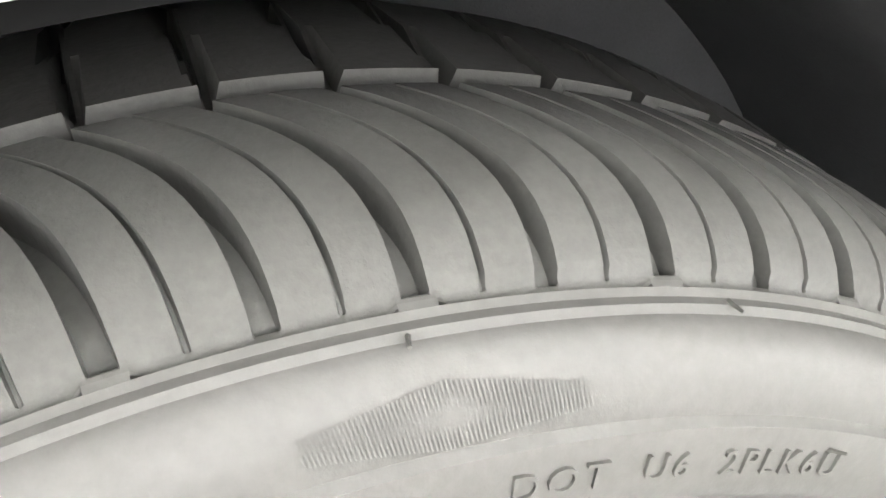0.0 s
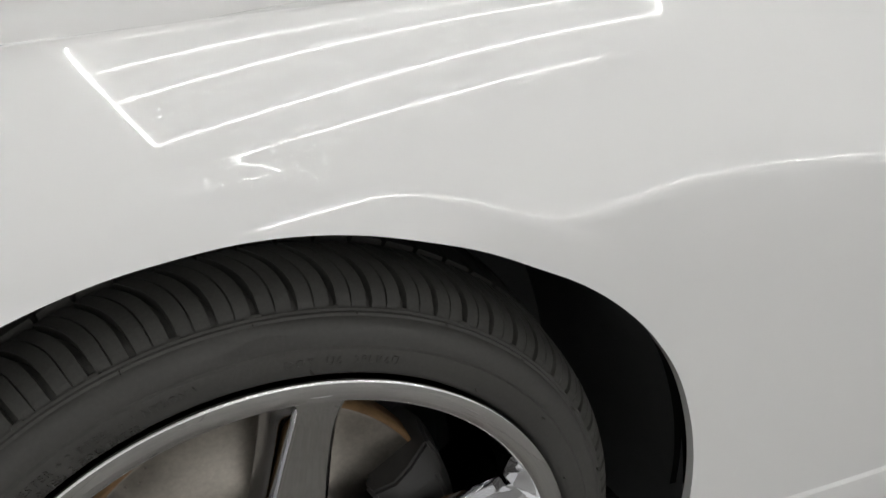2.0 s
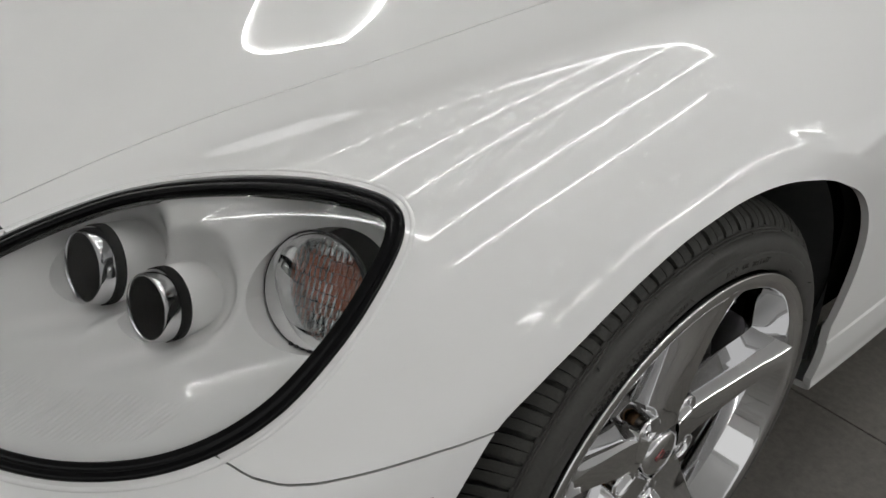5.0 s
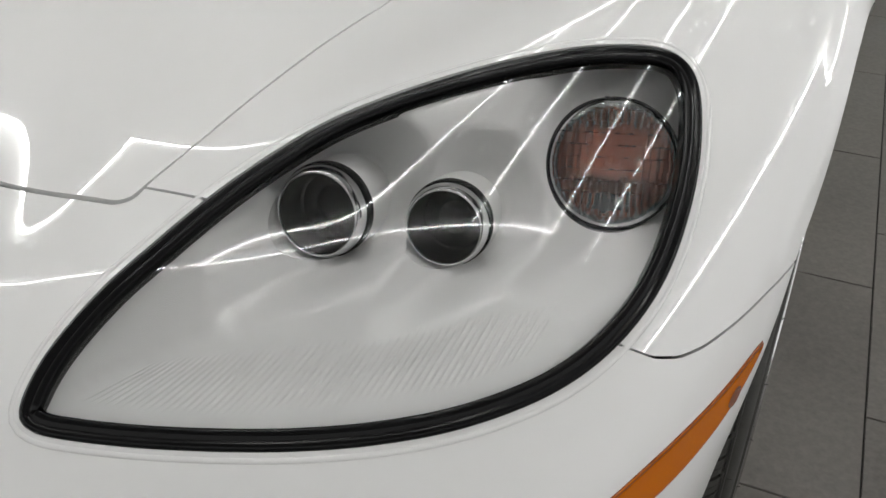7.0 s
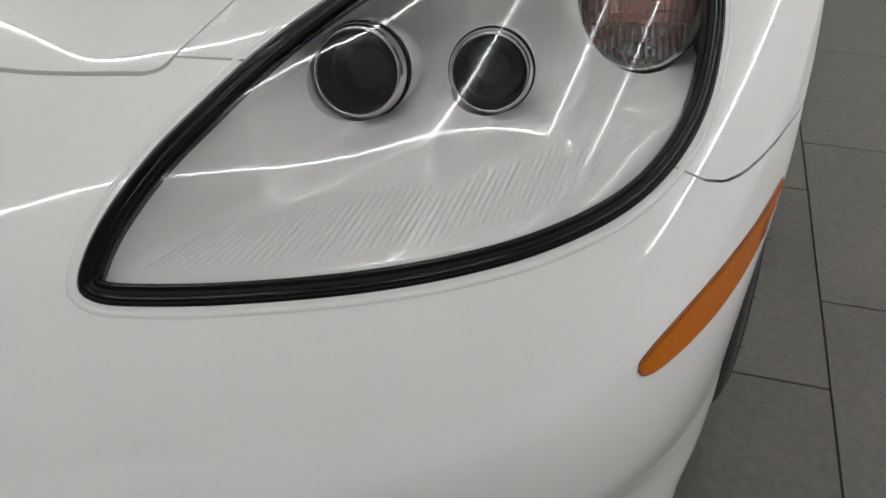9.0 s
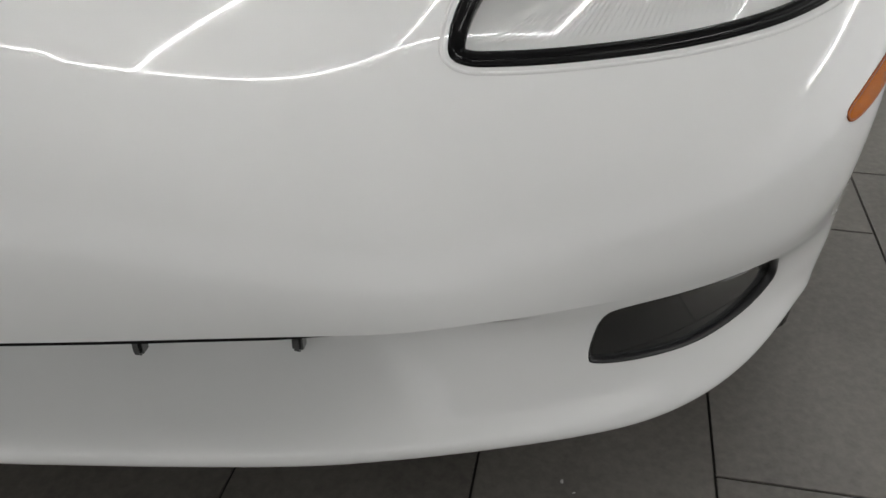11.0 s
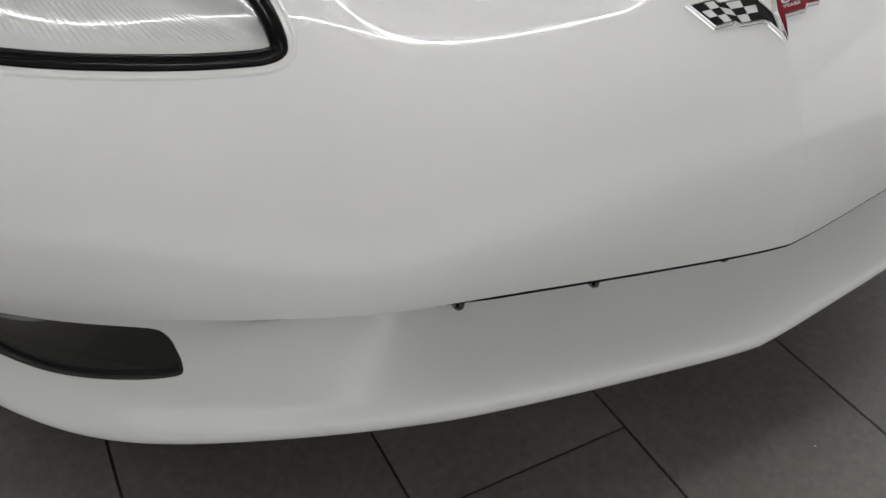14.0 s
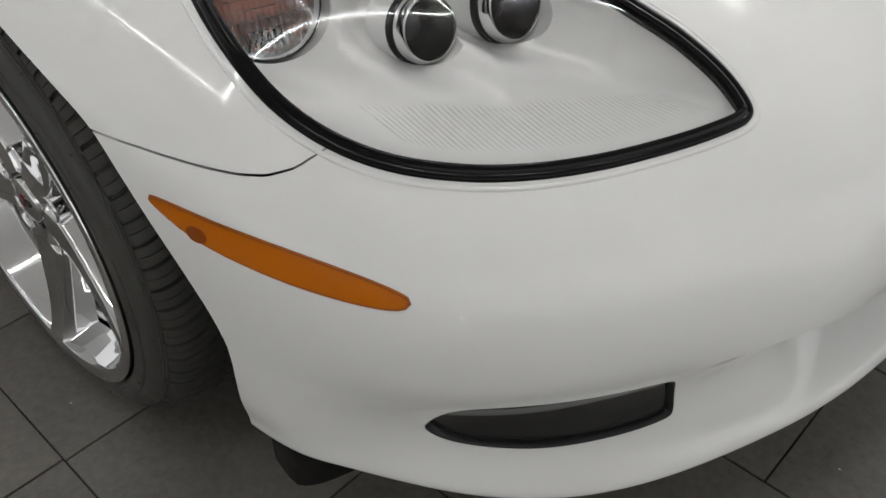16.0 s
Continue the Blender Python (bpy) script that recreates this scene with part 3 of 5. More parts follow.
shell = side.keep("arch").keep("seal").keep("mark").keep("fog")
lowshell = low.keep("arch").keep("fog").keep("mark")
side.fields["fogm"] = side.fields["fog"]
hood_half = shell.without("hood", -G)
rest = shell.keep("hood_out", G)
fascia_half = rest.keep("nose", G)
fender_half = rest.without("nose", -G)
front_low = Skin(lowshell.v, lowshell.n, lowshell.f, dict(lowshell.fields))
front_low.fields["front"] = -(front_low.v[:, 1]) - 0.0
rear_low = front_low.without("front")
front_low = front_low.keep("front")
panel("hood", hood_half.joined(hood_half.mirrored()), "white hood panel")
panel("front_bumper", fascia_half.joined(fascia_half.mirrored()), "glossy white front bumper cover")
panel("bumper_lip", front_low.joined(front_low.mirrored()), "white lower bumper with scooped mouth")
for flip in (False, True):
    fen = fender_half.mirrored() if flip else fender_half
    beyond, pad = fen.keep("vent"), fen.without("rear")
    lowr = rear_low.mirrored() if flip else rear_low
    sill_back, sill_front = lowr.keep("rear"), lowr.without("rear")
    panel("fender", pad, "white front fender", .010)
    panel("lower_fender", sill_front, "", .012)

    def sunk(s):
        depth = .022 * (1 - smooth(.572, .620, s.v[:, 2] - .09 * (s.v[:, 1] - .6))) * smooth(.29, .50, s.v[:, 2])
        v = s.v.copy()
        v[:, 0] -= np.sign(v[:, 0]) * depth
        q, plain = Skin(v, s.n.copy(), s.f, s.fields), Skin(s.v, s.n.copy(), s.f, s.fields)
        renormal(q), renormal(plain)
        q.n = q.n + s.n - plain.n
        q.n /= np.linalg.norm(q.n, axis=1)[:, None]
        return q
    beyond, sill_back = sunk(beyond), sunk(sill_back)
    panel("cove", beyond.without("door_ahead"), "white recessed cove behind the vent")
    panel("door_skin", beyond.keep("door_behind"), "white door panel")
    panel("rocker", sill_back, "white rocker panel", .012)

# dark inner structure behind the gaps
inner = side.keep("arch", .004).keep("seal", .004)
inner.fields["off_middle"] = inner.v[:, 0] - .05
inner = inner.keep("off_middle").offset(-.034)
solid("inner_structure", inner.joined(inner.mirrored()).mesh("inner_structure", 0), car, "black inner structure", BLACK)

# black air deflectors under the bumper, ahead of the wheels
for sgn in (1, -1):
    line = even(catmull([(.848, -.405), (.845, -.425), (.830, -.445), (.79, -.462), (.72, -.482), (.66, -.495)], 6), 26)
    bm = bmesh.new()
    cols = []
    for i, (x, y) in enumerate(line):
        t = i / 25
        low_z = .112 + .03 * max(0, .12 - t) / .12 + .05 * max(0, t - .8) / .2
        cols.append([bm.verts.new((sgn * (x + a), y + b, z)) for a, b, z in ((0, 0, .235), (0, 0, low_z + .006), (-.003, .003, low_z), (-.009, .008, low_z), (-.012, .010, low_z + .006), (-.012, .010, .235))])
    for a, b in zip(cols, cols[1:]):
        for i in range(6):
            j = (i + 1) % 6
            bm.faces.new((a[i], b[i], b[j], a[j]))
    bm.faces.new(cols[0][::-1])
    bm.faces.new(cols[-1])
    bmesh.ops.recalc_face_normals(bm, faces=bm.faces)
    part("air_deflector", bm, RUBBER, car, "black rubber air deflector")


# ---------- wheels ----------
TREAD = mottled(material("tyre_rubber", (0.03, 0.03, 0.028), 0.7, 0, 0, .35), 22, 0.28, (0.043, 0.042, 0.0385), fine=400, bump=0.25, rough=(0.55, 0.8))
WALLR = mottled(material("sidewall_rubber", (0.035, 0.034, 0.032), 0.6, 0, 0, .35), 14, 0.18, (0.053, 0.0515, 0.048), fine=300, bump=0.12, rough=(0.45, 0.7))
ROTOR = mottled(material("brake_iron", (0.30, 0.27, 0.24), 0.35, 1.0), 20, 0.2, (0.23, 0.21, 0.185), fine=200, rough=(0.25, 0.45))
RUST = mottled(material("rusty_iron", (0.2, 0.12, 0.05), 0.8, .3), 60, 0.4, (0.22, 0.13, 0.06))
CALIPER = mottled(material("caliper_grey", (0.03, 0.03, 0.03), 0.5), 40, 0.25, (0.035, 0.034, 0.033))
CAPM = material("cap_dark", (0.05, 0.05, 0.055), 0.25, .6)
RED = material("red_enamel", (0.22, 0.012, 0.02), 0.18, 0, 1.0)
WHITEM = material("white_enamel", (0.75, 0.75, 0.75), 0.2, 0, 1.0)
BLACKG = material("black_enamel", (0.008, 0.008, 0.008), 0.12, 0, 1.0)

AXLE_Z, FACE_X = .320, .905
PITCHES, PER = 35, 64
# section of the tyre: along the axle from the rim's face, radius
SECTION = [(-.205, .238), (-.212, .250), (-.218, .275), (-.212, .297), (-.197, .310), (-.180, .3155), (-.150, .3200), (-.120, .3195), (-.095, .3170), (-.088, .3162), (-.0865, .3092), (-.0795, .3088),
           (-.078, .3154), (-.070, .3150), (-.060, .3141), (-.050, .3126), (-.042, .3105), (-.036, .3082), (-.031, .3055), (-.027, .3024), (-.0238, .2990), (-.0215, .2958), (-.0200, .2938),
           (-.0180, .2925), (-.0178, .2905), (-.0158, .2900), (-.0152, .2880), (-.0120, .2868), (-.0085, .2820), (-.0060, .2760), (-.0054, .2705), (-.0032, .2690), (-.0026, .2660), (-.0022, .2600),
           (-.0026, .2530), (-.0050, .2490), (-.0100, .2465), (-.018, .243)]


def tyre_mesh():
    sec = np.array(SECTION)
    fine = [sec[0]]
    for a, b in zip(sec, sec[1:]):
        k = 3 if (-.08 < a[0] < -.017 and a[1] > .2935 and abs(b[1] - a[1]) < .006) else 1
        for j in range(1, k + 1):
            fine.append(a + (b - a) * j / k)
    sec = np.array(fine)
    pitch = 2 * math.pi * .31 / PITCHES
    cuts = [(.0, .0050, .0115), (.5, .0044, .0105), (.25, .0007, .0050), (.75, .0007, .0050)]
    soft = .0004
    marks = list(np.linspace(0, 1, 29)[:-1])
    for at, width, depth in cuts:
        marks += [(at + s * q / pitch) % 1 for q in (width / 2, width / 2 + soft, width / 2 + soft * 2.5, width / 4) for s in (-1, 1)]
    marks = np.unique(np.round(marks, 5))
    n = PITCHES * len(marks)
    phi = (np.arange(PITCHES)[:, None] + marks[None, :]).ravel() * 2 * math.pi / PITCHES - .0155
    x, r = sec[:, 0], sec[:, 1]
    s = np.clip((r - .2945) / (.3205 - .2945), 0, 1)
    reach = np.clip((-.020 - x) / .058, 0, 1)                   # 0 at the shoulder, 1 at the inner groove
    lean = (reach * .006 + reach ** 2.0 * .022)[None, :]
    arc = phi[:, None] * .31 + 0 * lean
    turned = phi[:, None] + lean / .31
    u = np.tile(marks, PITCHES)[:, None] + 0 * lean
    mm = u * pitch

    def slot(at, width, depth):
        d = np.abs(mm - at * pitch)
        d = np.minimum(d, pitch - d)
        return depth * np.clip((width / 2 + soft - d) / soft, 0, 1)
    grow = 0.45 + .55 * np.sqrt(reach)[None, :]
    deep = np.maximum.reduce([slot(*c) for c in cuts]) * grow
    zone = ((x < -.0185) & (x > -.0785) & (r > .2935)).astype(float)
    inner = ((x <= -.0865) & (x > -.200) & (r > .3)).astype(float)
    ends = np.clip((r - .2943) / .0014, 0, 1)
    deep = deep * zone * ends + .006 * inner * ((np.mod(mm + (x * 40 % 3) * .002, pitch / 2) < .0035))
    # shallow bar pressed in beside each wide slot
    bar = ((r > .2925) & (r < .2952)).astype(float) * ((u > .10) & (u < .90)) * .0016 * (x > -.03)
    rr = r[None, :] - deep - bar
    xx = np.repeat(x[None, :], n, 0)
    v = np.stack([xx, rr * np.cos(turned), rr * np.sin(turned)], -1).reshape(-1, 3)
    k = len(sec)
    i = np.arange(n)[:, None] * k + np.arange(k - 1)[None, :]
    j = (np.arange(n)[:, None] + 1) % n * k + np.arange(k - 1)[None, :]
    q = np.stack([i, j, j + 1, i + 1], -1).reshape(-1, 4)
    me = bpy.data.meshes.new("tyre")
    me.vertices.add(len(v))
    me.vertices.foreach_set("co", v.ravel())
    me.loops.add(q.size)
    me.loops.foreach_set("vertex_index", q.ravel())
    me.polygons.add(len(q))
    me.polygons.foreach_set("loop_start", np.arange(0, q.size, 4))
    me.materials.append(TREAD)
    me.materials.append(WALLR)
    m = np.tile((x[:-1] > -.0195).astype(int), n)
    me.polygons.foreach_set("material_index", m)
    me.update(calc_edges=True)
    me.polygons.foreach_set("use_smooth", [True] * len(q))
    me.set_sharp_from_angle(angle=radians(35))
    return me


def polar(r, a, x):
    return Vector((x, r * math.cos(a), r * math.sin(a)))


def spoke_mesh():
    """One spoke along +y, its faces bevelled back to a deep web."""
    #        radius, face x, half face, half web, web x
    rows = [(.036, -.026, .020, .030, -.060), (.062, -.027, .0235, .034, -.062), (.090, -.025, .0215, .031, -.062), (.130, -.020, .0180, .028, -.060), (.170, -.0145, .0150, .027, -.056),
            (.200, -.0085, .0135, .029, -.052), (.218, -.0042, .0145, .033, -.050), (.228, -.0014, .0175, .038, -.050), (.234, -.0008, .0230, .044, -.050)]
    line = catmull(rows, 4)
    bm = bmesh.new()
    rings = []
    for r, xf, h, w, xw in line:
        b = .0018
        pts = [(xw, -w), (xf - .004, -h - b * 2.2), (xf, -h), (xf + .0012, 0), (xf, h), (xf - .004, h + b * 2.2), (xw, w)]
        rings.append([bm.verts.new((x, r, z)) for x, z in pts])
    for a, b in zip(rings, rings[1:]):
        for i in range(len(a) - 1):
            bm.faces.new((a[i], a[i + 1], b[i + 1], b[i]))
        bm.faces.new((a[-1], a[0], b[0], b[-1]))
    bm.faces.new(rings[0])
    bm.faces.new(rings[-1][::-1])
    bmesh.ops.recalc_face_normals(bm, faces=bm.faces)
    return bm


def text_mesh(body, size, radius, angle, depth=.0007, turn=1):
    """Raised letters bent round the axle, reading clockwise seen from outside."""
    cu = bpy.data.curves.new("letters", "FONT")
    cu.body, cu.size, cu.extrude, cu.align_x, cu.resolution_u = body, size, depth, "CENTER", 3
    cu.space_character = 1.25
    ob = new("letters", cu)
    bpy.context.view_layer.update()
    me = bpy.data.meshes.new_from_object(ob.evaluated_get(bpy.context.evaluated_depsgraph_get()))
    bpy.data.objects.remove(ob)
    for v in me.vertices:
        r = radius + v.co.y
        a = angle - v.co.x / radius
        x = -.0022 + v.co.z
        v.co = polar(r, a, x)
    return me


def wheel(name):
    hub = new(name)
    ty = solid("tyre", tyre_mesh(), hub, "black tyre with grooved shoulder and pressed sidewall")
    lettering = solid("sidewall_lettering", text_mesh("DOT  U6  2PLK6U", .0085, .2585, radians(80)), ty, "", WALLR)
    solid("sidewall_lettering", text_mesh("POLYESTER + 2 STEEL + 1 NYLON", .0075, .2595, radians(118)), ty, "", WALLR)
    solid("sidewall_lettering", text_mesh("TREAD PLIES: 2 POLYESTER", .0070, .2515, radians(122)), ty, "", WALLR)
    # fine radial hatching on the sidewall
    bm = bmesh.new()
    for i in range(64):
        a = radians(90) + (i - 32) * .0031 + .02
        lo, hi = .2712 + .004 * abs(i - 32) / 32, .2835 - .004 * abs(i - 30) / 32
        q = []
        for r, w in ((lo, 0), (lo, 1), (hi, 1), (hi, 0)):
            sec = np.interp(r, [p[1] for p in SECTION[:25:-1]], [p[0] for p in SECTION[:25:-1]])
            q.append(bm.verts.new(polar(r, a + w * .0014 + (r - lo) * .8, sec + .0009)))
        bm.faces.new(q)
    tagged(part("hatching", bm, WALLR, ty, smooth=False), kind="stuff")
    # little moulding whiskers
    bm = bmesh.new()
    rng = random.Random(4)
    for i in range(46):
        a = i * 2 * math.pi / 46 + rng.uniform(-.03, .03)
        r = (.2885, .265, .2905, .255)[i % 4] + rng.uniform(-.002, .002)
        x = np.interp(r, [p[1] for p in SECTION[:21:-1]], [p[0] for p in SECTION[:21:-1]])
        d = Vector((1, rng.uniform(-.5, .5), rng.uniform(-.5, .5)))
        bmesh.ops.create_cone(bm, cap_ends=True, segments=6, radius1=.0007, radius2=.0004, depth=.0045,
                              matrix=Matrix.Translation(polar(r, a, x + .0015)) @ d.to_track_quat("Z", "Y").to_matrix().to_4x4())
    tagged(part("moulding_whiskers", bm, TREAD, ty), kind="stuff")
    rim_sec = [(-.012, .2375), (-.006, .2445), (-.0015, .2465), (.0002, .2458), (.0006, .2440), (.0000, .2345), (-.0006, .2300), (-.0020, .2284), (-.0070, .2270), (-.020, .2235), (-.040, .2170),
               (-.070, .2120), (-.120, .2080), (-.200, .2060), (-.205, .2100), (-.012, .2375)]
    solid("rim", lathe("rim", rim_sec, 160), hub, "polished chrome rim", CHROME)
    spoke = part("spoke", spoke_mesh(), CHROME, hub, "chrome spoke with bevelled sides")
    first = radians(83)
    spoke.matrix_basis = Matrix.Rotation(first, 4, "X")
    for k in range(1, 5):
        o = new("spoke", spoke.data)
        o.parent = hub
        o.matrix_basis = Matrix.Rotation(first - k * radians(72), 4, "X")
        o["label"] = "chrome spoke with bevelled sides"
    solid("hub_plate", lathe("hub_plate", [(-.034, .0005), (-.034, .040), (-.038, .058), (-.050, .072), (-.075, .080), (-.085, .080)], 60), hub, "chrome hub", CHROME)
    cap = solid("centre_cap", lathe("centre_cap", [(-.0215, .0005), (-.0217, .020), (-.0225, .0275), (-.0250, .0300), (-.036, .0305)], 48), hub, "dark chrome centre cap", CHROME)
    part("emblem", box(.0012, .016, .009, .0004, (-.0209, -.005, .003), Matrix.Rotation(.5, 4, "X")), RED, cap, "small red enamel shape", False)
    part("emblem", box(.0012, .016, .009, .0004, (-.0209, .007, -.004), Matrix.Rotation(-.4, 4, "X")), CAPM, cap, "small dark enamel shape", False)
    for k in range(5):
        a = first - radians(36) - k * radians(72)
        pocket = solid("lug_pocket", lathe("lug_pocket", [(-.060, .0170), (-.030, .0185), (-.0265, .0180), (-.0265, .0160), (-.032, .0145), (-.062, .0140), (-.062, .0005)], 28), hub, "chrome lug pocket", CHROME)
        pocket.matrix_basis = Matrix.Translation(polar(.060, a, 0))
        bm = bmesh.new()
        bmesh.ops.create_cone(bm, cap_ends=True, segments=6, radius1=.0105, radius2=.0090, depth=.026, matrix=Matrix.Translation((-.047, 0, 0)) @ Matrix.Rotation(math.pi / 2, 4, "Y"))
        bmesh.ops.bevel(bm, geom=bm.edges[:], offset=.0008, segments=1, affect="EDGES")
        nut = part("lug_nut", bm, CHROME, hub, "chrome lug nut", False)
        nut.matrix_basis = Matrix.Translation(polar(.060, a, 0))
    # brake behind the spokes
    solid("brake_rotor", lathe("brake_rotor", [(-.088, .080), (-.090, .084), (-.100, .086), (-.100, .158), (-.1015, .1625), (-.106, .1625), (-.106, .150), (-.120, .150), (-.120, .1625), (-.126, .1625), (-.128, .160), (-.128, .08)], 120), hub, "grey iron brake disc", ROTOR)
    solid("rotor_edge", lathe("rotor_edge", [(-.0995, .1605), (-.1000, .1645), (-.1270, .1645), (-.1275, .1605)], 120), hub, "rusty edge of the brake disc", RUST)
    hat = solid("rotor_hat", lathe("rotor_hat", [(-.062, .0005), (-.062, .070), (-.070, .0795), (-.098, .0810)], 60), hub, "", ROTOR)
    return hub


def caliper_bm():
    bm = bmesh.new()
    rings = []
    for i in range(13):
        a = radians(-28 + i * 62 / 12)
        e = 1 - .35 * max(0, abs(i - 6) - 4) / 2
        pts = [(-.152, .108), (-.150, .172), (-.120, .180), (-.086, .176), (-.074, .166 * e + .120 * (1 - e)), (-.070, .132), (-.078, .110), (-.092, .106), (-.097, .112)]
        rings.append([bm.verts.new(polar(r, a, x)) for x, r in pts])
    for p, q in zip(rings, rings[1:]):
        for j in range(len(p)):
            k = (j + 1) % len(p)
            bm.faces.new((p[j], q[j], q[k], p[k]))
    bm.faces.new(rings[0][::-1])
    bm.faces.new(rings[-1])
    bmesh.ops.recalc_face_normals(bm, faces=bm.faces)
    bmesh.ops.bevel(bm, geom=[e for e in bm.edges if e.calc_face_angle(0) > .6], offset=.003, segments=2, affect="EDGES")
    return bm


left_wheel = wheel("front_wheel")
left_wheel.parent = car
left_wheel.matrix_basis = pose(FACE_X, 0, AXLE_Z)
cal = part("brake_caliper", caliper_bm(), CALIPER, left_wheel, "dark grey brake caliper")
for y, z, w in ((.148, .012, .022), (.140, .040, .016), (.146, -.026, .018)):
    part("caliper_bolt", box(.010, w, w * .8, .003, (-.068, y, z)), CALIPER, left_wheel)
right_wheel = copy_thing(left_wheel, pose(-FACE_X, 0, AXLE_Z, 0, 0, 180) @ Matrix.Rotation(radians(39), 4, "X"))
right_wheel.parent = car

# wheel wells
for sgn in (1, -1):
    loop = [p for p in ARCH.tolist() if p[1] > .215]
    k = [i for i in range(len(loop) - 1) if abs(loop[i][0] - loop[i + 1][0]) > .5]
    line = np.array(loop)
    c = np.array([0, .32])
    grown = c + (line - c) * (1 + .012 / np.linalg.norm(line - c, axis=1))[:, None]
    order = np.argsort(np.arctan2(grown[:, 1] - .1, grown[:, 0]))
    grown = grown[order]
    bm = bmesh.new()
    xs = (.855, .83, .78, .70, .60)
    cols = [[bm.verts.new((sgn * x, p[0] * (1 - .04 * (i > 2)), p[1] - (.012 if i in (1, 2) else 0))) for p in grown] for i, x in enumerate(xs)]
    for a, b in zip(cols, cols[1:]):
        for i in range(len(grown) - 1):
            bm.faces.new((a[i], a[i + 1], b[i + 1], b[i]))
    bm.faces.new(cols[-1])
    part("wheel_well", bm, PLASTIC, car, "black plastic wheel well liner")


# ---------- headlamps, lamps and trim ----------
AMBER = material("amber_lens", (0.52, 0.135, 0.0008), 0.2, 0, 0.15, .1)
_cells = node(AMBER, "ShaderNodeTexVoronoi", Scale=330.0)
_relief = node(AMBER, "ShaderNodeBump", Strength=0.35, Distance=0.0006)
wire(AMBER, _cells, "Distance", _relief, "Height")
wire(AMBER, _relief, "Normal", AMBER.node_tree.nodes["Principled BSDF"], "Normal")
AMBERK = material("amber_shade", (0.26, 0.055, 0.002), 0.25, 0, 0.5, .2)
AMBERD = material("amber_dark", (0.25, 0.05, 0.003), 0.3)
SMOKE = material("smoked_lens", (0.010, 0.011, 0.011), 0.06, 0, 0.6)
SILVER = material("reflector", (0.88, 0.88, 0.88), 0.12, 1.0)
GLASSD = material("projector_glass", (0.002, 0.002, 0.003), 0.04, 0, 0.0, .2)
DARKRUB = material("trim_rubber", (0.016, 0.016, 0.017), 0.35, 0, 0, .3)
FRAMEC = material("badge_chrome", (0.93, 0.93, 0.94), 0.10, 1.0)
BADGER = material("badge_red", (0.20, 0.002, 0.009), 0.3, 0, 0.6, .1)
BADGEK = material("badge_black", (0.005, 0.005, 0.005), 0.3, 0, 0.25, .2)
WHITEB = material("badge_white", (0.66, 0.66, 0.67), 0.3, 0, 0.25, .2)

lens_skin = side.without("seal", 0.004)
axis = np.array(LAMP_AXIS)
lu, lv, lw = np.array(LAMP_U), np.array(LAMP_V), axis


def drape(s, pts, u, v, ax):
    """Places on a skin under 2D points of a plane, with normals."""
    q = flat(s.v, u, v)
    h = s.v @ ax
    f = s.f[(s.n[s.f].mean(1) @ ax) > 0]
    a, b, c = q[f[:, 0]], q[f[:, 1]], q[f[:, 2]]
    den = (b[:, 1] - c[:, 1]) * (a[:, 0] - c[:, 0]) + (c[:, 0] - b[:, 0]) * (a[:, 1] - c[:, 1])
    den = np.where(np.abs(den) < 1e-14, 1e-14, den)
    out, nor = [], []
    for p in np.asarray(pts):
        w0 = ((b[:, 1] - c[:, 1]) * (p[0] - c[:, 0]) + (c[:, 0] - b[:, 0]) * (p[1] - c[:, 1])) / den
        w1 = ((c[:, 1] - a[:, 1]) * (p[0] - c[:, 0]) + (a[:, 0] - c[:, 0]) * (p[1] - c[:, 1])) / den
        w2 = 1 - w0 - w1
        bad = np.maximum(0, -np.minimum(np.minimum(w0, w1), w2))
        hit = np.where(bad < 1e-9)[0]
        k = hit[np.argmax(h[f[hit]].mean(1))] if len(hit) else np.argmin(bad + 100 * np.linalg.norm((a + b + c) / 3 - p, axis=1))
        w = np.array([w0[k], w1[k], w2[k]])
        out.append(w @ s.v[f[k]])
        nor.append(w @ s.n[f[k]])
    nor = np.array(nor)
    return np.array(out), nor / np.linalg.norm(nor, axis=1)[:, None]


# projectors and turn lamp: centre, facing, radius
PROJ = [((.569, -.487, .620), (.10, -.955, .28), .0340), ((.664, -.472, .625), (.14, -.95, .28), .0295)]
TURN = ((.757, -.375, .650), (.28, -.86, .42), .0480)


def bezel_height(uv, w, sdf):
    """Height of the inner bezel along the lamp's axis under the lens."""
    base = w - .006 - .014 * smooth(0, .05, -sdf) - .009 * smooth(.03, .10, -sdf)
    low = base
    for c, d, r in PROJ + [TURN]:
        c3, d3 = np.array(c), np.array(d) / np.linalg.norm(d)
        c2 = flat([c3], lu, lv)[0]
        d2 = np.array([d3 @ lu, d3 @ lv])
        d2 /= np.linalg.norm(d2)
        rel = uv - c2
        along, across = rel @ d2, rel @ np.array([-d2[1], d2[0]])
        reach = np.clip(along, -.03, .085)
        wide = r * 1.45 * (1 - .35 * np.clip(along / .085, 0, 1))
        dist = np.hypot(across, along - reach)
        floor = c3 @ axis - r * (.50 if r < .04 else .22) + .38 * np.clip(along, -.03, .2)
        dig = np.maximum(0, base - floor) * (1 - smooth(wide * .62, wide * 1.35, dist))
        low = np.minimum(low, base - dig)
    return low


